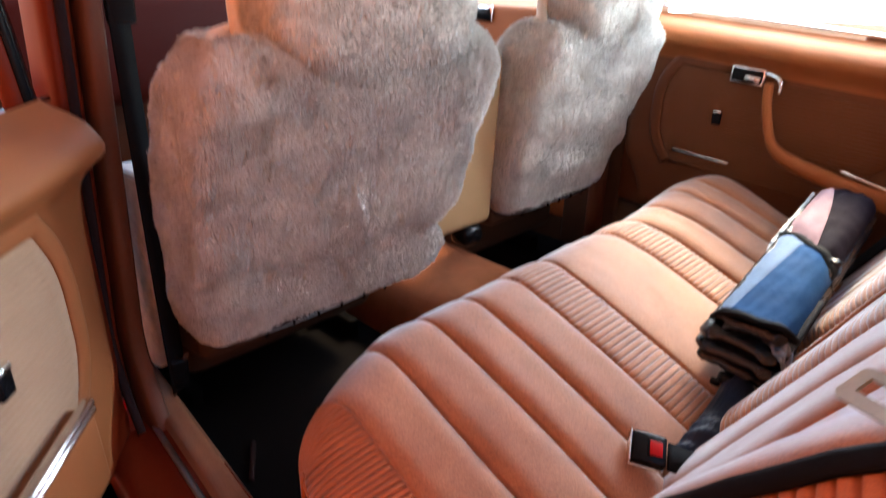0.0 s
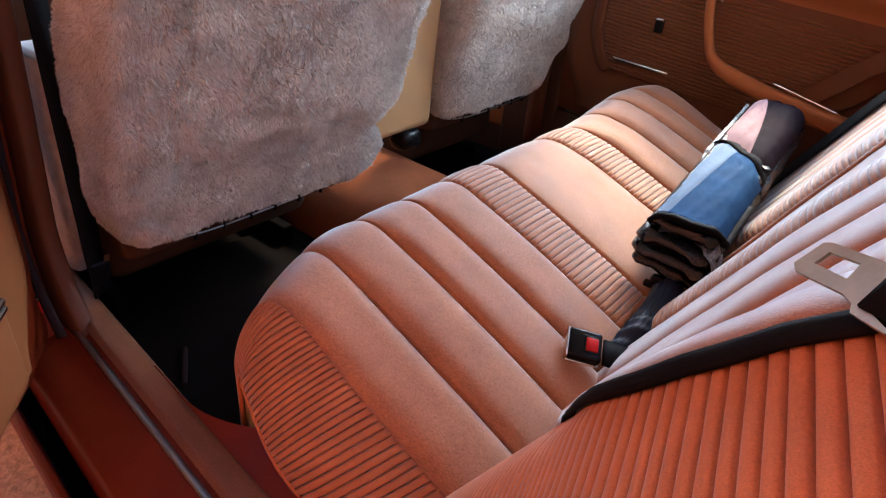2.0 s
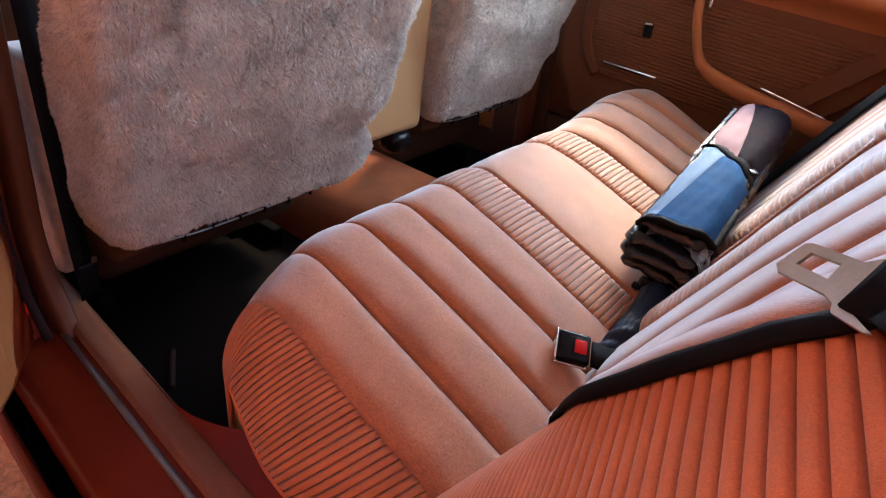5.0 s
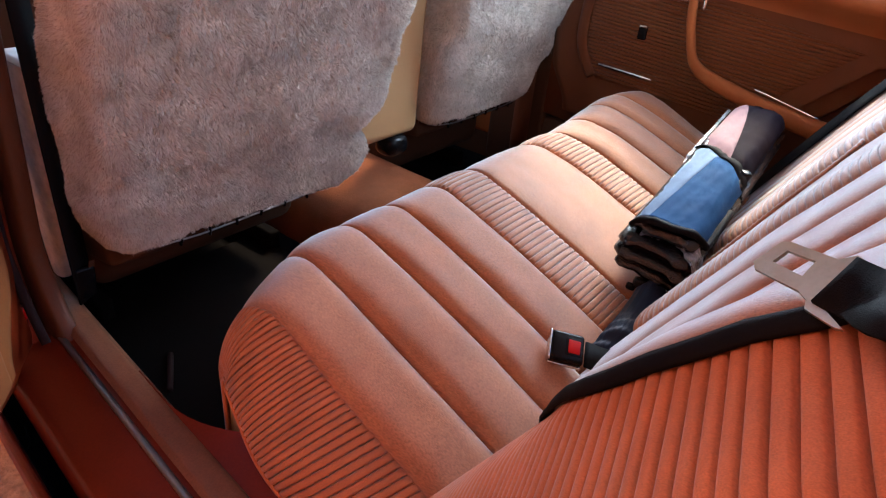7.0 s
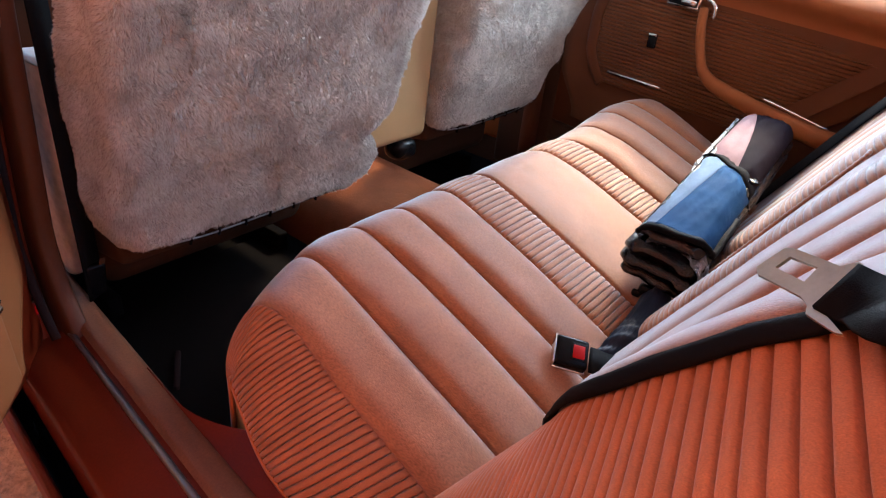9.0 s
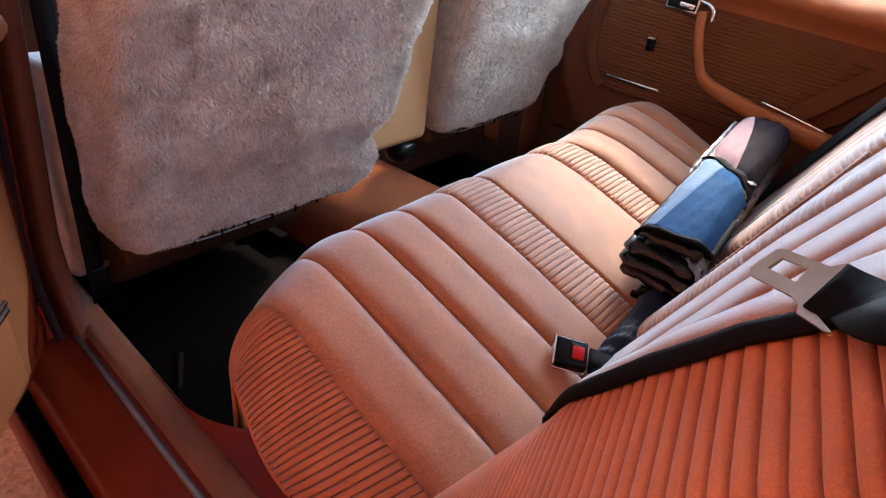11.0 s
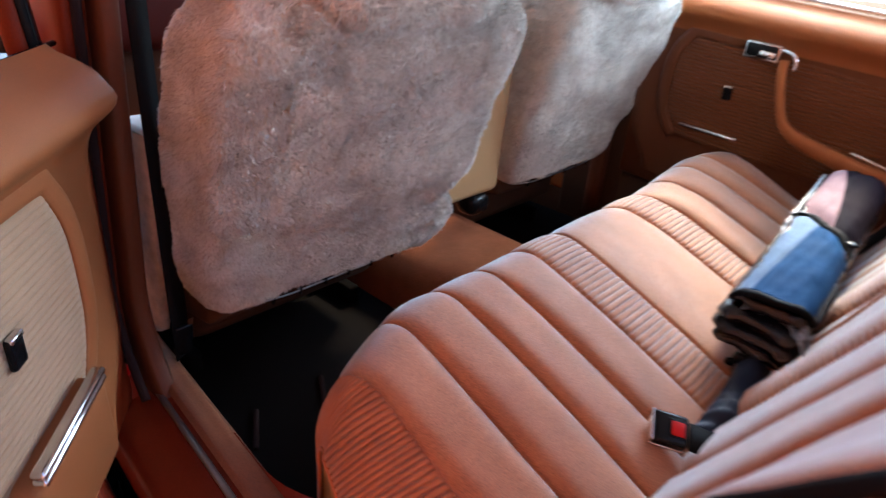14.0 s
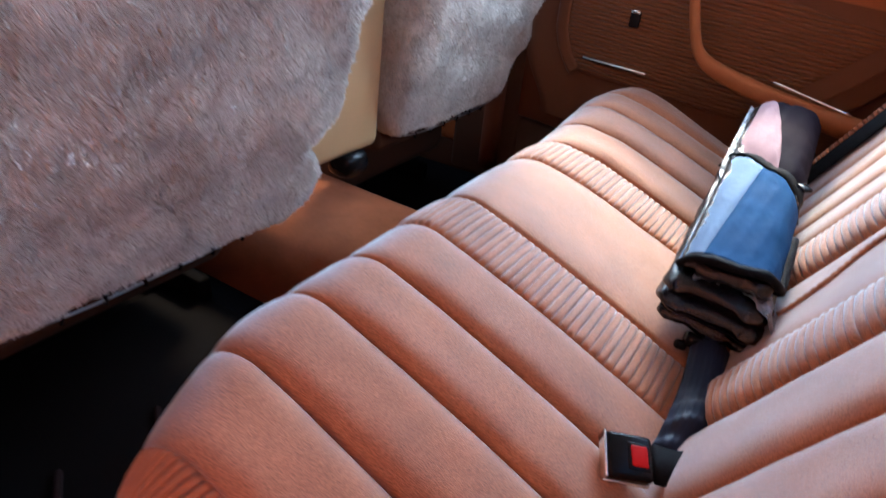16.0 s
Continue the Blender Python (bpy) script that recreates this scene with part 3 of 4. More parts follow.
# ---- front seats under sheepskin ----
def fleece_lump(x, y, z):
    return 0.011 * noise.noise((x * 4, y * 5, z * 8)) + 0.010 * noise.noise((x * 8, y * 13, z * 17 + 3)) + 0.004 * noise.noise((x * 26, y * 34, z * 40))


def fleece_tufts(name, pts, nrm, count, mat, parent, length=0.016, width=0.0022, seed=1, down=0.6, label=""):
    """Short tapered tufts all over a skin given by sample points and normals."""
    rng = np.random.default_rng(seed)
    p, n = pts, nrm
    swirl = np.array([[noise.noise((a * 24, b_ * 24, c * 24)), noise.noise((a * 24 + 9, b_ * 24, c * 24)), noise.noise((a * 24, b_ * 24 + 9, c * 24))] for a, b_, c in p])

    def lock(cell, k):
        """The lock of wool that a point belongs to: the way to its middle, and its own chance number."""
        g = p / cell + swirl * 0.7
        q = np.floor(g)
        h = np.stack([np.sin(q @ np.array(w) + k) * 43758.5453 % 1.0 for w in ((12.99, 78.23, 37.72), (39.35, 11.14, 83.16), (73.16, 52.24, 9.15))], 1)
        return (q + 0.25 + 0.5 * h - g) * cell, h
    to_a, ha = lock(0.0085, seed)
    hb = lock(0.024, seed + 2.0)[1]
    d = n * 1.1 + swirl * 0.7 + (ha - 0.5) * 0.30 + (hb - 0.5) * 0.40 + np.array([0, 0, -down]) + rng.normal(0, 0.22, p.shape)
    d /= np.linalg.norm(d, axis=1)[:, None]
    side = np.cross(d, rng.normal(0, 1, p.shape))
    side /= np.linalg.norm(side, axis=1)[:, None] + 1e-9
    ln = (length * rng.uniform(0.7, 1.15, count) * (0.75 + 0.5 * ha[:, 0]))[:, None]
    w = (width * rng.uniform(0.6, 1.3, count))[:, None]
    bend = swirl * ln * 0.3 + np.array([0, 0, -1]) * ln * 0.15 + to_a * 0.30
    v0, v1 = p - side * w - n * 0.002, p + side * w - n * 0.002
    m0 = p + d * ln * 0.55 + to_a * 0.12
    v2, v3 = m0 - side * w * 0.8, m0 + side * w * 0.8
    v4 = p + d * ln + bend
    verts = np.stack([v0, v1, v2, v3, v4], 1).reshape(-1, 3)
    base = np.arange(count)[:, None] * 5
    tris = np.concatenate([base + [0, 1, 3], base + [0, 3, 2], base + [2, 3, 4]], 1).reshape(-1, 3)
    me = bpy.data.meshes.new(name)
    me.vertices.add(len(verts))
    me.vertices.foreach_set("co", verts.ravel())
    me.loops.add(tris.size)
    me.loops.foreach_set("vertex_index", tris.ravel())
    me.polygons.add(len(tris))
    me.polygons.foreach_set("loop_start", np.arange(0, tris.size, 3))
    me.update(calc_edges=True)
    me.materials.append(mat)
    ob = under(new(name, me), parent)
    return tagged(ob, label, kind="stuff")


def skin(func, nu, nv):
    """A closed-round skin func(u, v) with its normals."""
    us, vs = lin(0, 1, nu), lin(0, 1, nv)
    vv, ff = grid_vf(func, us, vs)
    P = np.array([list(v) for v in vv]).reshape(nu, nv, 3)
    du, dv = np.gradient(P, axis=0), np.gradient(P, axis=1)
    N = np.cross(du, dv)
    N /= np.linalg.norm(N, axis=2)[:, :, None] + 1e-9
    return vv, ff, P, N


def scatter(P, N, count, seed, keep):
    """Points spread evenly by area over a grid skin."""
    rng = np.random.default_rng(seed)
    a, b_, c, d = P[:-1, :-1], P[1:, :-1], P[1:, 1:], P[:-1, 1:]
    area = np.linalg.norm(np.cross(c - a, d - b_), axis=2)
    mid = (a + b_ + c + d) / 4
    area = area * keep(mid, N[:-1, :-1])
    cdf = np.cumsum(area.ravel())
    i = np.searchsorted(cdf, rng.random(count) * cdf[-1])
    i = np.minimum(i, area.size - 1)
    q, r = np.unravel_index(i, area.shape)
    u, v = rng.random(count)[:, None], rng.random(count)[:, None]
    p = a[q, r] * (1 - u) * (1 - v) + b_[q, r] * u * (1 - v) + c[q, r] * u * v + d[q, r] * (1 - u) * v
    return p, N[q, r]


def sheepskin(name, func, count, parent, nu=90, nv=110, seed=1, length=0.016, label=""):
    vv, ff, P, N = skin(func, nu, nv)
    c = P.reshape(-1, 3).mean(axis=0)
    if ((P - c) * N).sum() < 0:
        N = -N
        ff = [f[::-1] for f in ff]
    ob = raw(name, vv, ff, FLEECE, parent, label)
    p, n = scatter(P, N, count, seed, lambda mid, nn: np.where(nn[:, :, 1] < 0.3, 1.0, 0.12))
    fleece_tufts("wool", p, n, count, PILE, ob, length, width=0.00062, seed=seed)
    return ob


def front_seat(name, xc, half, back_y, slope, bottom, top, label, seed, ragged):
    seat = thing(name, (xc, 0.45, 0.27), label, "car seat", "front seats")

    def blanket(u, v):
        a = 2 * math.pi * u
        c, s = math.cos(a), math.sin(a)
        z = bottom + (top - bottom) * v
        w = half - 0.03 * step(z, top - 0.09, top) ** 2 - (0.075 if c < 0 or not ragged else 0.014) * (1 - math.sqrt(max(0.0, 1 - max(0.0, (bottom + 0.10 - z) / 0.10) ** 2)))
        round_top = math.sqrt(max(0.0, 1 - max(0.0, (z - (top - 0.07)) / 0.07) ** 2))
        d = 0.085 * (0.35 + 0.65 * round_top)
        pw = 0.18 if ragged else 0.26
        x = xc + w * math.copysign(abs(c) ** pw, c)
        yb = back_y - slope * (z - bottom)
        y = yb + 0.085 + d * math.copysign(abs(s) ** pw, s)
        if z < bottom + 0.03:
            z += 0.012 * noise.noise((x * 20, y * 10, seed)) + 0.006 * noise.noise((x * 60, 0, seed))
        x += 0.35 * fleece_lump(x, y, z)
        y += fleece_lump(x + 5, y, z)
        if ragged and c > 0:
            x += 0.020 * math.exp(-((z - 0.74) / 0.09) ** 2) + 0.030 * step(0.60 - z, 0.0, 0.06)
        if ragged and x > xc + half - 0.10:
            x -= 0.024 * math.exp(-((z - 0.615) / 0.016) ** 2) * (1 if s < 0 else 0)
        return (x, y, z)

    sheepskin("sheepskin_cover", blanket, 460000 if ragged else 230000, seat, 121, 110, seed, 0.0062, "cream sheepskin seat cover")
    yb = back_y - slope * (top - 0.05 - bottom)
    cap_n = 14
    tv, tf = grid_vf(lambda u, v: (xc + (half - 0.05) * math.cos(2 * math.pi * u) * (1 - v) ** 0.5, yb + 0.085 + 0.06 * math.sin(2 * math.pi * u) * (1 - v) ** 0.5, top - 0.015 + 0.03 * v), lin(0, 1, 30), lin(0, 1, cap_n), True)
    raw("shoulder_cap", tv, tf, FLEECE, seat)
    # backrest core and board under the fleece
    part("back_board", box_bm((2 * half - 0.06, 0.10, 0.11), pose(xc, back_y + 0.090, bottom + 0.010, -8), 0.015, 3), BOARD_AND_SHADE, seat, "brown lower back board")
    # Seat cushion in the dark tone, for the gloom under the seat.
    part("seat_cushion", box_bm((2 * half - 0.08, 0.46, 0.14), pose(xc, back_y + 0.37, 0.43), 0.04, 4), BOARD_AND_SHADE, seat)
    for dx in (-0.2, 0.2):
        part("rail", box_bm((0.03, 0.42, 0.05), pose(xc + dx, back_y + 0.40, 0.285), 0.006), RUBBER, seat)
    wy, wz = back_y + 0.014, bottom - 0.016
    vv, ff = sweep_vf(smooth_path([(xc - 0.17, wy, wz + 0.006), (xc - 0.10, wy - 0.002, wz), (xc + 0.02, wy, wz - 0.002), (xc + 0.12, wy - 0.002, wz + 0.001), (xc + 0.20, wy, wz + 0.008)], 30), round_section(0.0035, 0.0035, 8, 2), lambda i: (0, 0, 1))
    raw("wire", vv, ff, DULL, seat, "thin wire along the cover's hem")
    for i in range(6):
        part("hook", box_bm((0.005, 0.006, 0.026), pose(xc - 0.13 + i * 0.055, wy - 0.001, wz + 0.004, 0, 12 - 5 * (i % 3)), 0.002), BLACK, seat)

    hz, hy = top + (0.085 if ragged else 0.105), yb + 0.070 - slope * 0.09

    def head(u, v):
        a, bb = 2 * math.pi * u, math.pi * (v - 0.5)
        c, s, e, f_ = math.cos(a), math.sin(a), math.cos(bb), math.sin(bb)
        r = abs(e) ** 0.35
        x = xc + 0.178 * r * math.copysign(abs(c) ** 0.45, c)
        y = hy + 0.075 * r * math.copysign(abs(s) ** 0.5, s)
        z = hz + 0.135 * math.copysign(abs(f_) ** 0.5, f_)
        return (x + fleece_lump(x, y, z), y + fleece_lump(x, y + 3, z), z)

    for sx in (-1, 1):
        ed = smooth_path([(xc + sx * (half - 0.012), yb + 0.11 + slope * 0.10, top - 0.14), (xc + sx * (half - 0.02), yb + 0.10 + slope * 0.04, top - 0.05), (xc + sx * (half - 0.07), yb + 0.10, top - 0.002), (xc + sx * 0.10, yb + 0.095, top + 0.012)], 26)
        ev, ef = sweep_vf(ed, round_section(0.020, 0.016, 10), lambda i: (0, 0, 1))
        raw("suede_edge", ev, ef, SUEDE, seat, "pale suede edge of the cover")
        hd = smooth_path([(xc + sx * 0.150, hy + 0.045, hz - 0.13), (xc + sx * 0.180, hy + 0.045, hz - 0.09), (xc + sx * 0.184, hy + 0.04, hz + 0.10)], 16)
        ev, ef = sweep_vf(hd, round_section(0.026, 0.018, 10), lambda i: (sx, 0, 0))
        raw("suede_edge", ev, ef, SUEDE, seat, "pale suede edge of the headrest cover")
    sheepskin("headrest", head, 80000, seat, 70, 60, seed + 5, 0.0065, "headrest in a cream sheepskin cover")
    return seat


front_seat("driver_seat", -0.373, 0.272, 0.252, 0.36, 0.505, 1.005, "front seat in cream sheepskin seen from behind", 3, True)
front_seat("passenger_seat", 0.385, 0.255, 0.270, 0.30, 0.540, 0.995, "front seat in cream sheepskin beside the closed door", 11, False)

driver = bpy.data.objects["driver_seat"]
wv, wf = grid_vf(lambda u, v: (-0.628 + (0.014 + 0.016 * v) * math.copysign(abs(math.cos(2 * math.pi * u)) ** 0.5, math.cos(2 * math.pi * u)), 0.43 + 0.055 * math.copysign(abs(math.sin(2 * math.pi * u)) ** 0.5, math.sin(2 * math.pi * u)) - 0.10 * (v - 0.5), 0.40 + 0.385 * v), lin(0, 1, 25), lin(0, 1, 20), True)
raw("side_wing", wv, wf, FLEECE, driver, "pale side wing of the seat")
part("wing_cap", box_bm((0.045, 0.10, 0.012), pose(-0.628, 0.38, 0.785), 0.005), PILE, driver)

armrest = thing("centre_armrest", (0.02, 0.30, 0.52), "beige vinyl centre armrest folded up between seats", "armrest")
part("pad", box_bm((0.25, 0.085, 0.40), pose(0.005, 0.315, 0.735, 2), 0.022, 4), BEIGE, armrest)
part("pivot", box_bm((0.07, 0.06, 0.05), pose(0.06, 0.30, 0.515), 0.02, 3), BLACK, armrest, "black pivot knob")

# seat belt hanging at the pillar
belt = thing("front_seat_belt", (-0.655, 0.33, 0.45), "black front seat belt hanging at the pillar", "seat belt")
vv, ff = sweep_vf(smooth_path([(-0.645, 0.318, 1.20), (-0.650, 0.312, 0.9), (-0.655, 0.300, 0.6), (-0.650, 0.310, 0.42)], 20), band_section(0.036, 0.003), lambda i: (0.5, -1, 0))
raw("webbing", vv, ff, WEB, belt)
part("guide", box_bm((0.040, 0.014, 0.095), pose(-0.645, 0.312, 1.055, 4), 0.006), BLACK, belt, "black belt guide on the pillar")
part("anchor", box_bm((0.03, 0.012, 0.06), pose(-0.650, 0.304, 0.455, 10), 0.004), BLACK, belt, "black belt anchor")
part("label", box_bm((0.009, 0.002, 0.026), pose(-0.640, 0.296, 0.482, 10, 6), 0.0008), BOARD_AND_SHADE, belt, "small sewn label")


# ---- doors ----
def rear_door(name, frame_m, zs, rise, cord, label, opened):
    """A rear door in its own frame: u away from the hinge, w into the cabin, z up."""
    door = thing(name, frame_m @ Vector((0.3, 0, 0.4)), label, "door", kind="structure")

    def P(u, w, z):
        return frame_m @ Vector((u, w, z + zs + rise * u))

    def M(u, w, z, turn=0.0):
        return Matrix.Translation(P(u, w, z)) @ frame_m.to_3x3().to_4x4() @ Matrix.Rotation(turn, 4, "Y")

    # painted shell
    shell = [(0.0, 0.46), (0.02, 0.44), (0.50, 0.44), (0.62, 0.56), (0.78, 0.70), (0.86, 0.80), (0.88, 0.972), (0.0, 0.972)]
    bm = prism_bm(shell, 0.10, Matrix(), 0.006)
    bmesh.ops.transform(bm, matrix=Matrix(((1, 0, 0, 0), (0, 0, -1, -0.012), (0, 1, 0, 0), (0, 0, 0, 1))), verts=bm.verts)
    for v in bm.verts:
        v.co = P(*v.co)
    bmesh.ops.recalc_face_normals(bm, faces=bm.faces)
    part("shell", bm, PAINT if opened else CARD_SHADED, door, "door shell")

    # trim card
    def edge_u(z):
        return 0.012 + 0.06 * step(0.62 - z, 0.0, 0.14) - 0.012 * step(z, 0.80, 0.92)

    def card(u, v):
        z = 0.475 + 0.515 * v
        uu = edge_u(z) + (0.86 - edge_u(z)) * u
        lim = 0.50 + (z - 0.47) * 0.95
        uu = min(uu, max(lim, 0.5)) if z < 0.82 else uu
        roll = 0.050 * math.exp(-((z - 0.936) / 0.036) ** 2) * step(uu, -0.02, 0.05)
        w = 0.0 + roll - 0.02 * (1 - step(uu - edge_u(z), 0.0, 0.03)) - 0.03 * step(z, 0.965, 0.99)
        return P(uu, w, z)
    vv, ff = grid_vf(card, lin(0, 1, 60), lin(0, 1, 60))
    low = raw("trim_card", vv, ff, VINYL if opened else CARD_SHADED, door, "smooth vinyl door trim")
    # Only the lower card takes the shaded tone; the top roll stays tan.
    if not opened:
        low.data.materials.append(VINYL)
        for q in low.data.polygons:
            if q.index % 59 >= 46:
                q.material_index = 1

    # ribbed cloth insert with a rounded front
    zl, zh = 0.60, 0.868

    def ins_front(z):
        t_ = (z - zl) / (zh - zl)
        return 0.126 + 0.042 * max(0, (t_ - 0.50) / 0.50) ** 3 + 0.052 * max(0, (0.42 - t_) / 0.42) ** 2

    def insert(u, v):
        z = zl + (zh - zl) * v
        uf = ins_front(z)
        ue = min(0.80, 0.45 + (zh - z) / 0.086, 0.79 - (0.835 - z) * 1.0 if z < 0.835 else 1.0)
        uu = uf + (ue - uf) * u
        edge = min(1, min(u / 0.012, (1 - u) / 0.012, v / 0.03, (1 - v) / 0.03))
        return P(uu, 0.002 + 0.005 * edge + rib(z, 0.0096, 0.0016 if opened else 0.0038, 0.5 if opened else 0.9) * edge, z)
    vv, ff = grid_vf(insert, lin(0, 1, 40), [(q - zl) / (zh - zl) for q in rib_steps(zl, zh, 0.0096)])
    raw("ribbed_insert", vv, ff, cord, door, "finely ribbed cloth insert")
    # raised rim round the insert's front
    rim = smooth_path([P(ins_front(z) - 0.012, 0.004, z) for z in lin(zl, zh - 0.004, 14)] + [P(0.165, 0.004, zh + 0.009), P(0.20, 0.004, zh + 0.012), P(0.30, 0.003, zh + 0.013)], 60)
    vv, ff = sweep_vf(rim, round_section(0.032, 0.009, 10), lambda i: frame_m.to_3x3() @ Vector((0, 1, 0)))
    raw("insert_rim", vv, ff, VINYL if opened else CARD_SHADED, door, "recessed vinyl rim of the insert")

    # lower pocket with a bright top strip
    if opened:
        part("pocket", box_bm((0.175, 0.045, 0.12), M(0.262, 0.014, 0.575, 0.06), 0.012, 3), VINYL, door)
    if opened:
        for dz in (-0.005, 0.005):
            part("pocket_strip", box_bm((0.160, 0.016, 0.0085), M(0.26, 0.031, 0.640 + dz, 0.06), 0.004, 3), CHROME, door, "bright pocket strip")
    else:
        part("pocket_strip", box_bm((0.160, 0.014, 0.009), M(0.26, 0.006, 0.640, 0.06), 0.004, 3), CHROME, door, "bright pocket strip")
    # crank blank
    part("crank_blank", box_bm((0.024, 0.008, 0.036), M(0.287, 0.0115, 0.752), 0.003), BLACK, door, "small black blanking plate")
    part("blank_edge", box_bm((0.022, 0.008, 0.007), M(0.287, 0.0135, 0.7675), 0.002), CHROME, door, "bright edge of the blanking plate")
    # inner handle
    handle = part("inner_handle", box_bm((0.088, 0.012, 0.044), M(0.345, 0.014, 0.872, 0.05), 0.006), CHROME, door, "chrome inner handle bezel")
    part("handle_well", box_bm((0.076, 0.010, 0.033), M(0.345, 0.0175, 0.872, 0.05), 0.004), BLACK, handle, "black handle recess")
    part("lever", box_bm((0.040, 0.012, 0.014), M(0.360, 0.024, 0.868, 0.12), 0.004), CHROME, handle)
    vv, ff = sweep_vf(smooth_path([P(0.386, 0.016, 0.886), P(0.418, 0.028, 0.882), P(0.430, 0.030, 0.868), P(0.430, 0.028, 0.845)], 14), round_section(0.010, 0.009, 8), lambda i: frame_m.to_3x3() @ Vector((0, 1, 0)))
    raw("pull_cap", vv, ff, CHROME, handle)
    # pull and armrest in one sweep
    pull = smooth_path([P(0.402, 0.026, 0.862), P(0.412, 0.042, 0.82), P(0.430, 0.050, 0.765), P(0.452, 0.052, 0.724), P(0.50, 0.054, 0.700), P(0.60, 0.058, 0.682), P(0.72, 0.058, 0.668), P(0.80, 0.05, 0.66)], 46)
    vv, ff = sweep_vf(pull, round_section(0.030, 0.030, 12), lambda i: frame_m.to_3x3() @ Vector((0, 1, 0)), lambda i: 0.72 + 0.55 * step(i, 14, 30) + 0.35 * step(i, 28, 45))
    raw("pull_armrest", vv, ff, VINYL, door, "tan pull handle running into the armrest")
    vv, ff = sweep_vf(smooth_path([P(0.605, 0.04, 0.706), P(0.615, 0.062, 0.7105), P(0.69, 0.064, 0.700), P(0.755, 0.062, 0.690), P(0.765, 0.04, 0.680)], 20), round_section(0.0065, 0.0065, 8), lambda i: (0, 0, 1))
    raw("ashtray_rim", vv, ff, CHROME, door, "bright ashtray rim")
    # belt line strip, lock knob, window frame and glass
    vv, ff = sweep_vf([P(u, -0.030, 0.986 if opened else 1.000) for u in lin(0.0, 0.86, 12)], round_section(0.007 if opened else 0.014, 0.006 if opened else 0.012, 8), lambda i: (0, 0, 1))
    raw("belt_strip", vv, ff, BLACK if opened else CHROME, door, "narrow strip along the window")
    if opened:
        vv, ff = sweep_vf([P(0.19, -0.012, z) for z in lin(0.965, 1.06, 8)], round_section(0.012, 0.012, 10, 2), lambda i: (1, 0, 0))
        raw("lock_knob", vv, ff, BLACK, door, "black lock knob")
        vv, ff = sweep_vf([P(0.19, -0.012, z) for z in lin(0.966, 0.974, 4)], round_section(0.022, 0.022, 14, 2), lambda i: (1, 0, 0))
        raw("knob_collar", vv, ff, CHROME, door, "pale lock knob collar")
    fr = smooth_path([P(0.02, -0.055, 0.96), P(0.035, -0.07, 1.15), P(0.06, -0.10, 1.33), P(0.12, -0.105, 1.35), P(0.55, -0.105, 1.35), P(0.70, -0.10, 1.30), P(0.80, -0.075, 1.12), P(0.86, -0.055, 0.96)], 60)
    vv, ff = sweep_vf(fr, round_section(0.035, 0.03, 10), lambda i: frame_m.to_3x3() @ Vector((0, 1, 0)))
    raw("window_frame", vv, ff, PAINT, door, "red-brown window frame")
    vv, ff = sweep_vf([p + (frame_m.to_3x3() @ Vector((0, 0.016, 0))) for p in fr], round_section(0.022, 0.012, 8), lambda i: frame_m.to_3x3() @ Vector((0, 1, 0)))
    raw("glass_run", vv, ff, BLACK, door, "black glass channel")
    vv, ff = grid_vf(lambda u, v: P(0.03 + (0.82 - 0.10 * v) * u + 0.02 * v, -0.055 - 0.05 * v, 0.955 + 0.39 * v), lin(0, 1, 4), lin(0, 1, 4))
    pane = raw("pane", vv, ff, GLASS, door, "clear window glass")
    pane.visible_shadow = False
    return door


# closed right door: u runs to the rear, w to the left
R_M = Matrix(((0, -1, 0, 0.722), (-1, 0, 0, 0.30), (0, 0, 1, 0), (0, 0, 0, 1)))
rear_door("door_1", R_M, 0.022, -0.075, CORD_SHADED, "closed rear door, its ribbed cloth and lower tan vinyl painted in shade", False)
# open left door
L_M = Matrix(((-0.66, 0.75, 0, -0.733), (-0.75, -0.66, 0, 0.284), (0, 0, 1, 0), (0, 0, 0, 1)))
rear_door("door_2", L_M, -0.062, 0.0, CORD_LIT, "open rear door with tan vinyl and ribbed cloth painted as lit", True)

# ---- loose things on the bench ----
def frame3(o, xd, zd):
    x = Vector(xd).normalized()
    z = Vector(zd)
    z = (z - x * z.dot(x)).normalized()
    y = z.cross(x)
    return Matrix(((x.x, y.x, z.x, o[0]), (x.y, y.y, z.y, o[1]), (x.z, y.z, z.z, o[2]), (0, 0, 0, 1)))


shade = thing("folded_sunshade", (0.2, -0.36, 0.5), "folded foil sunshade in blue, pink and black nylon on the bench", "sunshade")
SH = frame3((-0.03, -0.375, 0.560), (0.60, 0.02, 0.085), (0.0, -0.10, 1.0))


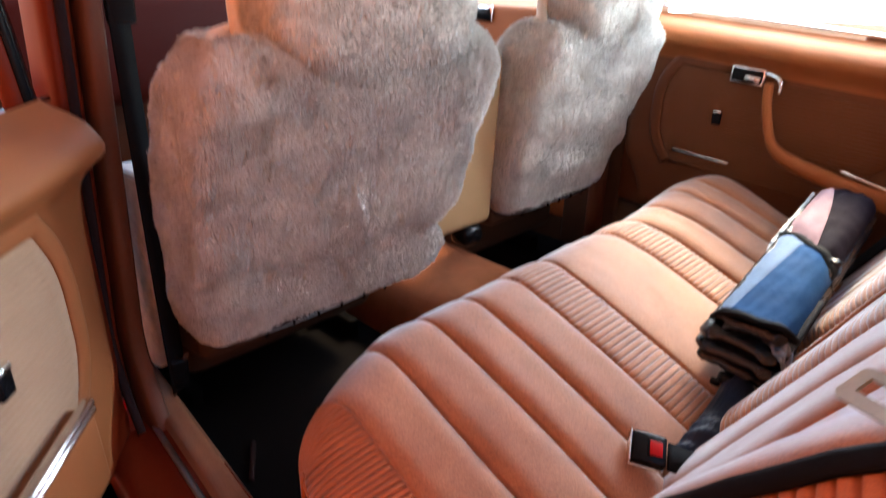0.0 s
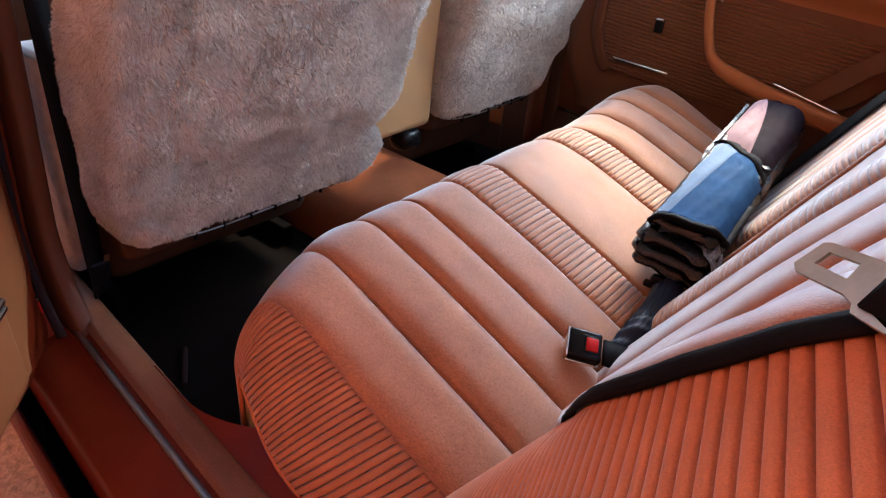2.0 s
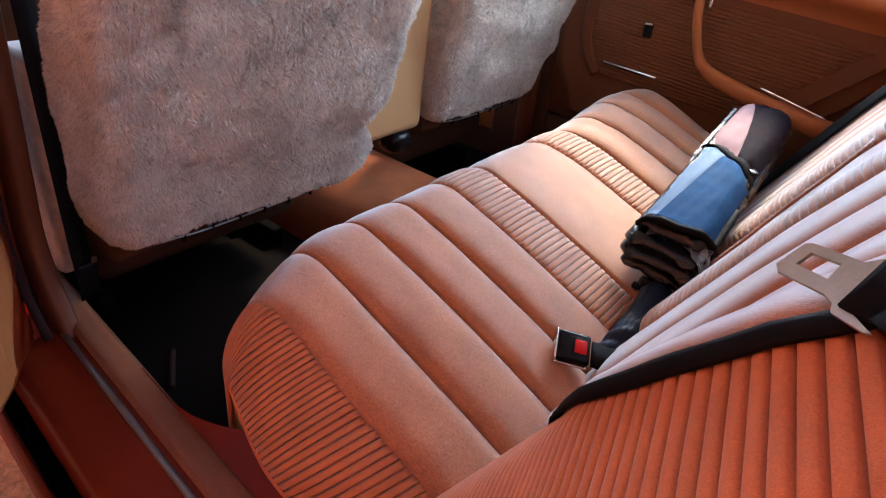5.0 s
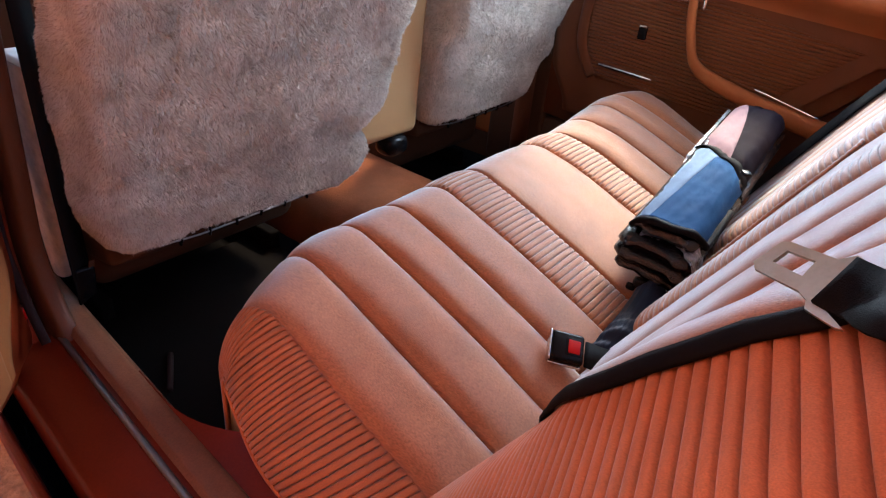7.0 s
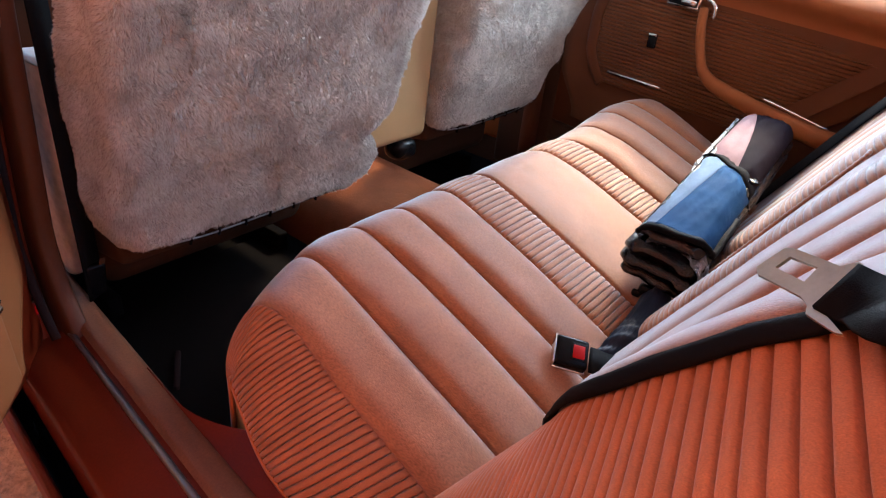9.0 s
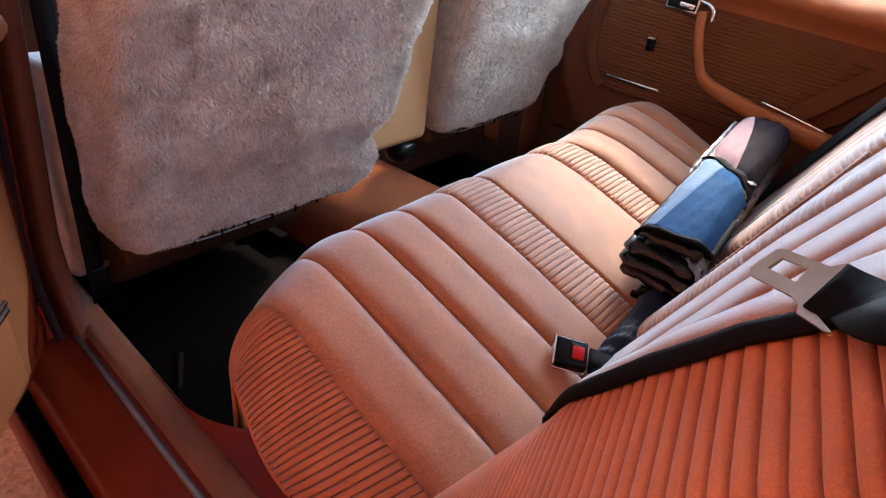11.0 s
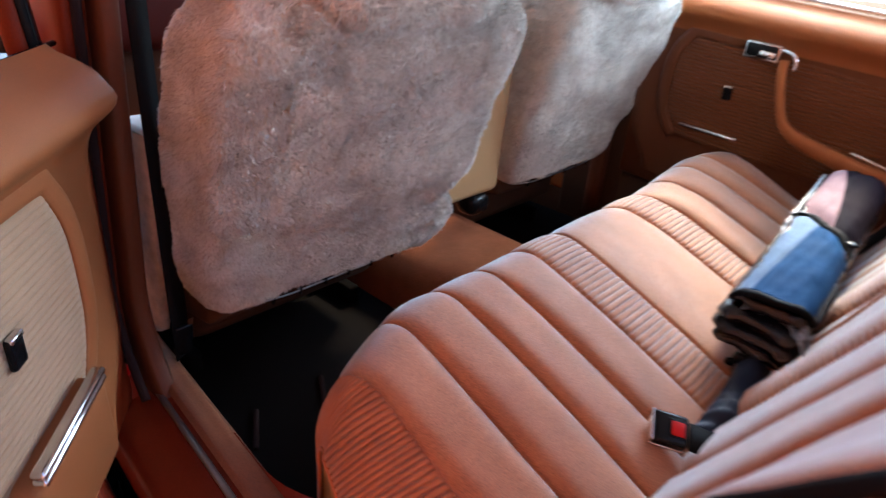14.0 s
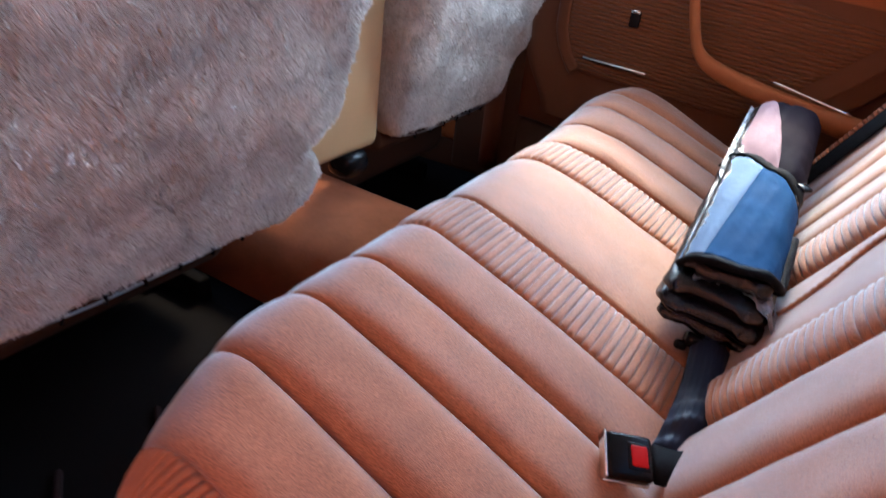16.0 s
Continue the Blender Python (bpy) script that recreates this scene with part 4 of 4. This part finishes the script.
def fold(x0, x1, y0, y1, z, h, seed, mat, label):
    """One thick, crumpled fold of the bundle with a rounded near end."""
    def f(u, v):
        a = 2 * math.pi * v
        c, s = math.cos(a), math.sin(a)
        x = x0 + (x1 - x0) * u ** 1.5
        e = math.sqrt(max(0.0, 1 - (1 - min(1.0, (x - x0) / 0.018)) ** 2)) * math.sqrt(max(0.0, 1 - (1 - min(1.0, (x1 - x) / 0.03)) ** 2))
        y = (y0 + y1) / 2 + (y1 - y0) / 2 * math.copysign(abs(c) ** 0.45, c) * (0.80 + 0.20 * e)
        zz = z + h / 2 * math.copysign(abs(s) ** 0.75, s) * (0.12 + 0.88 * e)
        k = abs(noise.noise((x * 16 + seed, y * 34, z * 30))) + 0.6 * abs(noise.noise((x * 38, y * 70 + seed, zz * 60)))
        return SH @ Vector((x + 0.008 * noise.noise((y * 40, seed, zz * 20)), y + 0.006 * k, zz + 0.012 * (0.35 - k)))
    vv, ff = grid_vf(f, lin(0, 1, 80), lin(0, 1, 41))
    return raw("fold", vv, ff, mat, shade, label)


fold(-0.034, 0.57, -0.066, 0.056, -0.044, 0.022, 1.3, NYLON, "crumpled glossy black fold")
fold(-0.040, 0.58, -0.070, 0.063, -0.022, 0.026, 4.1, NYLON, "crumpled glossy black fold")
fold(-0.030, 0.58, -0.068, 0.062, 0.000, 0.024, 7.7, NYLON, "crumpled glossy black fold")
fold(-0.006, 0.57, -0.058, 0.054, 0.022, 0.024, 9.2, NYLON, "crumpled glossy black fold")


def foil_pt(u, v):
    y = -0.074 + 0.016 * step(u, 0.06, 0.16) + (0.118 + 0.015 * step(u, 0.36, 0.56) - 0.016 * step(u, 0.06, 0.16)) * v
    x = -0.034 + 0.030 * step(v, 0.05, 0.5) + 0.575 * u - 0.01 * step(v, 0.6, 1.0)
    y += 0.006 * v * step(u, 0.30, 0.48) - 0.010 * v * step(0.3 - u, 0.0, 0.2)
    return SH @ Vector((x, y, 0.016 + 0.006 * abs(noise.noise((x * 60, y * 60, 2))) + 0.004 * noise.noise((x * 25, y * 110, 8)) + 0.003 * noise.noise((x * 210, y * 150, 5)) - 0.020 * step(0.16 - v, 0.0, 0.16)))


vv, ff = grid_vf(foil_pt, lin(0, 1, 220), lin(0, 1, 50))
foil = raw("foil_lining", vv, ff, FOIL, shade, "crinkled silver foil lining", smooth=False)
SKEW, STRAP_X = 0.82, 0.295


def sleeve_z(x, y):
    w = y / 0.060
    z = 0.050 - 0.030 * abs(w) ** 4 - 0.006 * w - 0.03 * step(x, 0.53, 0.64)
    z += 0.003 * noise.noise((x * 22, y * 22, 1)) + 0.0030 * noise.noise((x * 9 + y * 60, y * 14, 5))
    z += 0.0016 * abs(noise.noise((x * 50 - y * 60, y * 90, 3)))
    return z - 0.009 * math.exp(-((x - SKEW * y - STRAP_X) / 0.022) ** 2)


def cover(name, x0, x1, skew0, skew1, lo, hi, lift, mat, label):
    """A patch of the wrapped sleeve between two edge lines, bulging over the folds."""
    def f(u, v):
        x = x0 + (x1 - x0) * u
        y = lo(x) + (hi(x) - lo(x)) * v
        x += y * (skew0 + (skew1 - skew0) * u)
        return SH @ Vector((x, y, sleeve_z(x, y) + lift))
    nu, nv = 60, 30
    vv, ff = grid_vf(f, lin(0, 1, nu), lin(0, 1, nv))
    low = [v - (SH.to_3x3() @ Vector((0, 0, 0.004))) for v in vv]
    n = len(vv)
    ff = ff + [tuple(q + n for q in f_[::-1]) for f_ in ff]
    ring = [i * nv for i in range(nu)] + [(nu - 1) * nv + j for j in range(1, nv)] + [i * nv + nv - 1 for i in range(nu - 2, -1, -1)] + [j for j in range(nv - 2, 0, -1)]
    ff += [(ring[q], ring[(q + 1) % len(ring)], ring[(q + 1) % len(ring)] + n, ring[q] + n) for q in range(len(ring))]
    return raw(name, list(vv) + low, ff, mat, shade, label)


def sleeve_side(x):
    return 0.058 - 0.010 * max(0.0, x) / 0.6


def flap_back(x):
    return -0.062 + 0.055 * max(0.0, 1 - x / 0.055) ** 2.0


def band_edge(x):
    return 0.034 - 0.030 * max(0.0, x) / STRAP_X


cover("sleeve", 0.0, STRAP_X, 0.15, SKEW, flap_back, band_edge, 0.0, BLUE, "blue nylon sleeve")
cover("sleeve_band", 0.0, STRAP_X, 0.15, SKEW, band_edge, sleeve_side, 0.0006, PALE_BLUE, "pale blue sleeve band")
cover("sleeve_end", STRAP_X, 0.625, SKEW, 0.0, lambda x: -0.060 + 0.045 * step(x, 0.56, 0.64), lambda x: sleeve_side(x) - 0.03 * step(x, 0.57, 0.64), 0.0, PLUM, "dark plum sleeve end")
cover("sleeve_leaf", STRAP_X + 0.004, 0.60, SKEW, 0.0, lambda x: sleeve_side(x) - 0.001 - 0.066 * max(0.0, 1 - (x - STRAP_X) / 0.30) ** 0.62, sleeve_side, 0.0016, PINK, "pale pink leaf shaped panel")
st = []
for q in lin(-0.066, 0.064, 40):
    yq = max(-0.061, min(0.058, q))
    st.append(SH @ Vector((STRAP_X + SKEW * yq, q, sleeve_z(STRAP_X + SKEW * yq, yq) + 0.004 - 0.022 * step(abs(q), 0.058, 0.066))))
vv, ff = sweep_vf(st, band_section(0.020, 0.0025), lambda i: (0.0, -0.10, 1.0))
raw("strap", vv, ff, WEB, shade, "flat black elastic strap")
part("slider", box_bm((0.018, 0.016, 0.006), SH @ pose(STRAP_X - 0.045, -0.054, 0.050, 0, 0, 40), 0.002), BLACK, shade, "small black strap slider")
edge = []
for q in lin(0, 1, 40):
    xq, yq = (0.0, 0.057 - 0.064 * q / 0.45) if q < 0.45 else (0.055 * ((q - 0.45) / 0.40) if q < 0.85 else 0.055 + 0.14 * (q - 0.85) / 0.15, 0.0)
    yq = yq if q < 0.45 else flap_back(xq)
    edge.append(SH @ Vector((xq + yq * (0.15 + (SKEW - 0.15) * xq / STRAP_X) - 0.004, yq - 0.002, sleeve_z(xq, yq) - 0.005)))
edge = smooth_path(edge[::3], 50)
vv, ff = sweep_vf(edge, round_section(0.016, 0.012, 10), lambda i: (0, 0, 1), lambda i: 1.0 + 0.25 * noise.noise((i * 0.3, 0, 2)))
raw("hem", vv, ff, CLOTH, shade, "glossy black bound hem")

# rear seat buckles
def buckle(o, xd, zd, label):
    b_ = thing("belt_buckle", o, label, "belt buckle")
    m_ = frame3(o, xd, zd)
    part("case", box_bm((0.048, 0.046, 0.017), m_, 0.005, 3), BLACK, b_)
    part("edge", box_bm((0.003, 0.047, 0.016), m_ @ Matrix.Translation((-0.0245, 0, -0.001)), 0.0012), CHROME, b_, "bright metal mouth")
    part("rim", box_bm((0.049, 0.0475, 0.005), m_ @ Matrix.Translation((0.0, 0, -0.0085)), 0.0015), CHROME, b_, "bright metal rim")
    part("button", box_bm((0.018, 0.022, 0.006), m_ @ Matrix.Translation((0.009, 0, 0.0072)), 0.002), RED, b_, "red release button")
    part("button_frame", prism_bm([(-0.012, -0.014), (0.012, -0.014), (0.012, 0.014), (-0.012, 0.014)], 0.0035, m_ @ Matrix.Translation((0.009, 0, 0.0058)), 0.001), BLACK, b_)
    return b_, m_


bk, bm_ = buckle((-0.303, -0.362, 0.497), (0.45, -0.75, -0.12), (-0.48, 0.0, 1.0), "black seat belt buckle with a red button on the cushion")
vv, ff = sweep_vf(smooth_path([bm_ @ Vector((0.028, 0, -0.002)), bm_ @ Vector((0.06, 0.0, -0.006)), (-0.235, -0.45, 0.475), (-0.23, -0.49, 0.44)], 16), band_section(0.040, 0.004), lambda i: (-0.45, 0.05, 1))
raw("webbing", vv, ff, WEB, bk)

# belts over the backrest
def on_back(x, z, off):
    """A point just over the backrest's upholstery, bolster included."""
    dep = 0.0
    if x < near_fall(z):
        dep = flank(near_fall(z) - x, NEAR_WIDE)[1]
    return Vector(back_pt(x, z, off - dep))


def belt_on_back(parent, upper, lower, off=0.012):
    """Webbing between two edge lines of (x, z) over the backrest."""
    a_, b_ = smooth_path([(*p, 0) for p in upper], 60), smooth_path([(*p, 0) for p in lower], 60)
    vv = []
    for lift in (off, off - 0.003):
        for p, q in zip(a_, b_):
            for w in lin(0, 1, 6):
                c = p.lerp(q, w)
                vv.append(on_back(c.x, c.y, lift + 0.004 * math.sin(math.pi * w)))
    ff = []
    m_ = 60 * 6
    for i in range(59):
        for j in range(5):
            a = i * 6 + j
            ff.append((a, a + 6, a + 7, a + 1))
            ff.append((a + m_, a + 1 + m_, a + 7 + m_, a + 6 + m_))
        for j in (0, 5):
            a = i * 6 + j
            ff.append((a, a + 6, a + 6 + m_, a + m_))
    return raw("webbing", vv, ff, WEB, parent)


lap = thing("rear_seat_belt", (-0.5, -0.45, 0.5), "black seat belt lying over the rear backrest", "seat belt")
BELT_Z = (0.42, 0.48, 0.54, 0.60, 0.65, 0.70, 0.746, 0.80, 0.86, 0.93, 1.03)
belt_on_back(lap, [(back_seam(z) + 0.009 + 0.036 * (1 - step(z, 0.46, 0.68)), z) for z in BELT_Z], [(back_seam(z) - 0.012, z) for z in BELT_Z], 0.006)
TG = Matrix(((-0.66896, 0.55001, -0.49998, -0.636), (-0.74329, -0.49501, 0.44998, -0.588), (0.0, 0.67265, 0.73996, 0.879), (0, 0, 0, 1)))
HEAD = [(-0.0009, -0.0039), (-0.0059, -0.0013), (-0.0065, 0.0172), (-0.003, 0.0201), (0.0251, 0.028), (0.0296, 0.0355), (0.0385, 0.0361),
        (0.0458, 0.0043), (0.0604, 0.0028), (0.0576, 0.0008), (0.0391, -0.0021), (0.035, 0.0018), (0.0278, 0.0028)]
SLOT = [(0.0017, 0.0055), (0.0012, 0.0153), (0.0181, 0.0202), (0.0213, 0.0098)]
bm = bmesh.new()
rings = []
for zz in (-0.0012, 0.0012):
    rings.append(([bm.verts.new((x, y, zz)) for x, y in HEAD], [bm.verts.new((x, y, zz)) for x, y in SLOT]))
for hi_, lo_ in zip(rings[1], rings[0]):
    k = len(hi_)
    for i in range(k):
        bm.faces.new((lo_[i], lo_[(i + 1) % k], hi_[(i + 1) % k], hi_[i]))
for o_, s_ in rings:
    es = []
    for r_ in (o_, s_):
        for i in range(len(r_)):
            es.append(bm.edges.get((r_[i], r_[(i + 1) % len(r_)])))
    bmesh.ops.triangle_fill(bm, edges=es, use_beauty=True)
bmesh.ops.recalc_face_normals(bm, faces=bm.faces)
bmesh.ops.transform(bm, matrix=TG, verts=bm.verts)
part("tongue", bm, STEEL, lap, "plated steel belt tongue with a slot", smooth=False)
vv, ff = sweep_vf(smooth_path([TG @ Vector((0.036, 0.018, 0.003)), TG @ Vector((0.056, 0.022, 0.004)), (-0.70, -0.655, 0.915), (-0.72, -0.72, 0.96)], 20), band_section(0.032, 0.0028), lambda i: (-0.5, 0.45, 0.74))
raw("webbing", vv, ff, WEB, lap)

far = thing("rear_seat_belt", (0.6, -0.45, 0.5), "black seat belt over the far side of the backrest", "seat belt")
belt_on_back(far, [(0.556, 0.46), (0.556, 0.56), (0.554, 0.70), (0.550, 0.85), (0.545, 1.02)], [(0.512, 0.47), (0.510, 0.57), (0.508, 0.71), (0.504, 0.86), (0.50, 1.03)], 0.020)

# spare webbing tucked between cushion and backrest
spare = thing("tucked_belt", (-0.13, -0.39, 0.46), "black belt end tucked behind the rear cushion", "seat belt")
def tucked_pt(u, v):
    """Creased webbing that stands on the cushion's rear edge and leans on the backrest."""
    x = -0.050 - 0.200 * u + 0.012 * v
    a = step(v, 0.0, 1.0)
    sag = 0.026 * step(u, 0.72, 1.0)
    y = -0.366 - 0.012 * math.sin(u * 2.2) - 0.062 * v
    z = 0.478 - 0.008 * u + 0.034 * math.sin(math.pi * min(1.0, 0.15 + 0.75 * v)) - sag * (0.3 + v) - 0.022 * a
    z += 0.004 * math.sin(9.0 * u + 2.5 * v) * math.sin(math.pi * v) + 0.0022 * math.sin(46 * u + 5 * v) * step(u, 0.45, 0.8) + 0.0010 * math.sin(60 * v)
    return (x, y, z)


vv, ff = grid_vf(tucked_pt, lin(0, 1, 60), lin(0, 1, 28))
nq = len(vv)
vv = vv + [(p[0], p[1] - 0.001, p[2] - 0.004) for p in vv]
ff = ff + [tuple(q + nq for q in f_[::-1]) for f_ in ff] + [(i * 28, (i + 1) * 28, (i + 1) * 28 + nq, i * 28 + nq) for i in range(59)] + [(59 * 28 + j, 59 * 28 + j + 1, 59 * 28 + j + 1 + nq, 59 * 28 + j + nq) for j in range(27)]
raw("webbing", vv, ff, NAVY_WEB, spare, "dark blue-black creased webbing")
part("guide", box_bm((0.022, 0.040, 0.018), pose(-0.052, -0.376, 0.494, 10, 12, 20), 0.006, 3), BLACK, spare, "black plastic belt guide")
part("guide_tab", box_bm((0.012, 0.016, 0.012), pose(-0.060, -0.356, 0.486, 10, 12, 20), 0.004, 3), BLACK, spare)

# floor mat with raised ridges
mat_ = thing("floor_mat", (-0.42, 0.2, 0.262), "black ribbed rubber floor mat before the bench", "floor mat")
part("sheet", box_bm((0.46, 0.50, 0.008), pose(-0.40, 0.28, 0.265), 0.003), RUBBER, mat_)
for rx in (-0.555, -0.409, -0.262):
    m_ = frame3((rx - 0.024, 0.225, 0.272), (0.052, 0.082, 0.0), (0, 0, 1))
    part("ridge", box_bm((0.10, 0.010, 0.012), m_, 0.004, 3), SEAL, mat_)
# inner handle of the front passenger door
fh = thing("front_door_handle", (0.73, 0.85, 0.955), "black and chrome inner handle of the front door", "door handle")
part("bezel", box_bm((0.012, 0.085, 0.050), pose(0.731, 0.855, 0.962), 0.005), CHROME, fh)
part("well", box_bm((0.012, 0.070, 0.038), pose(0.727, 0.855, 0.962), 0.004), BLACK, fh)
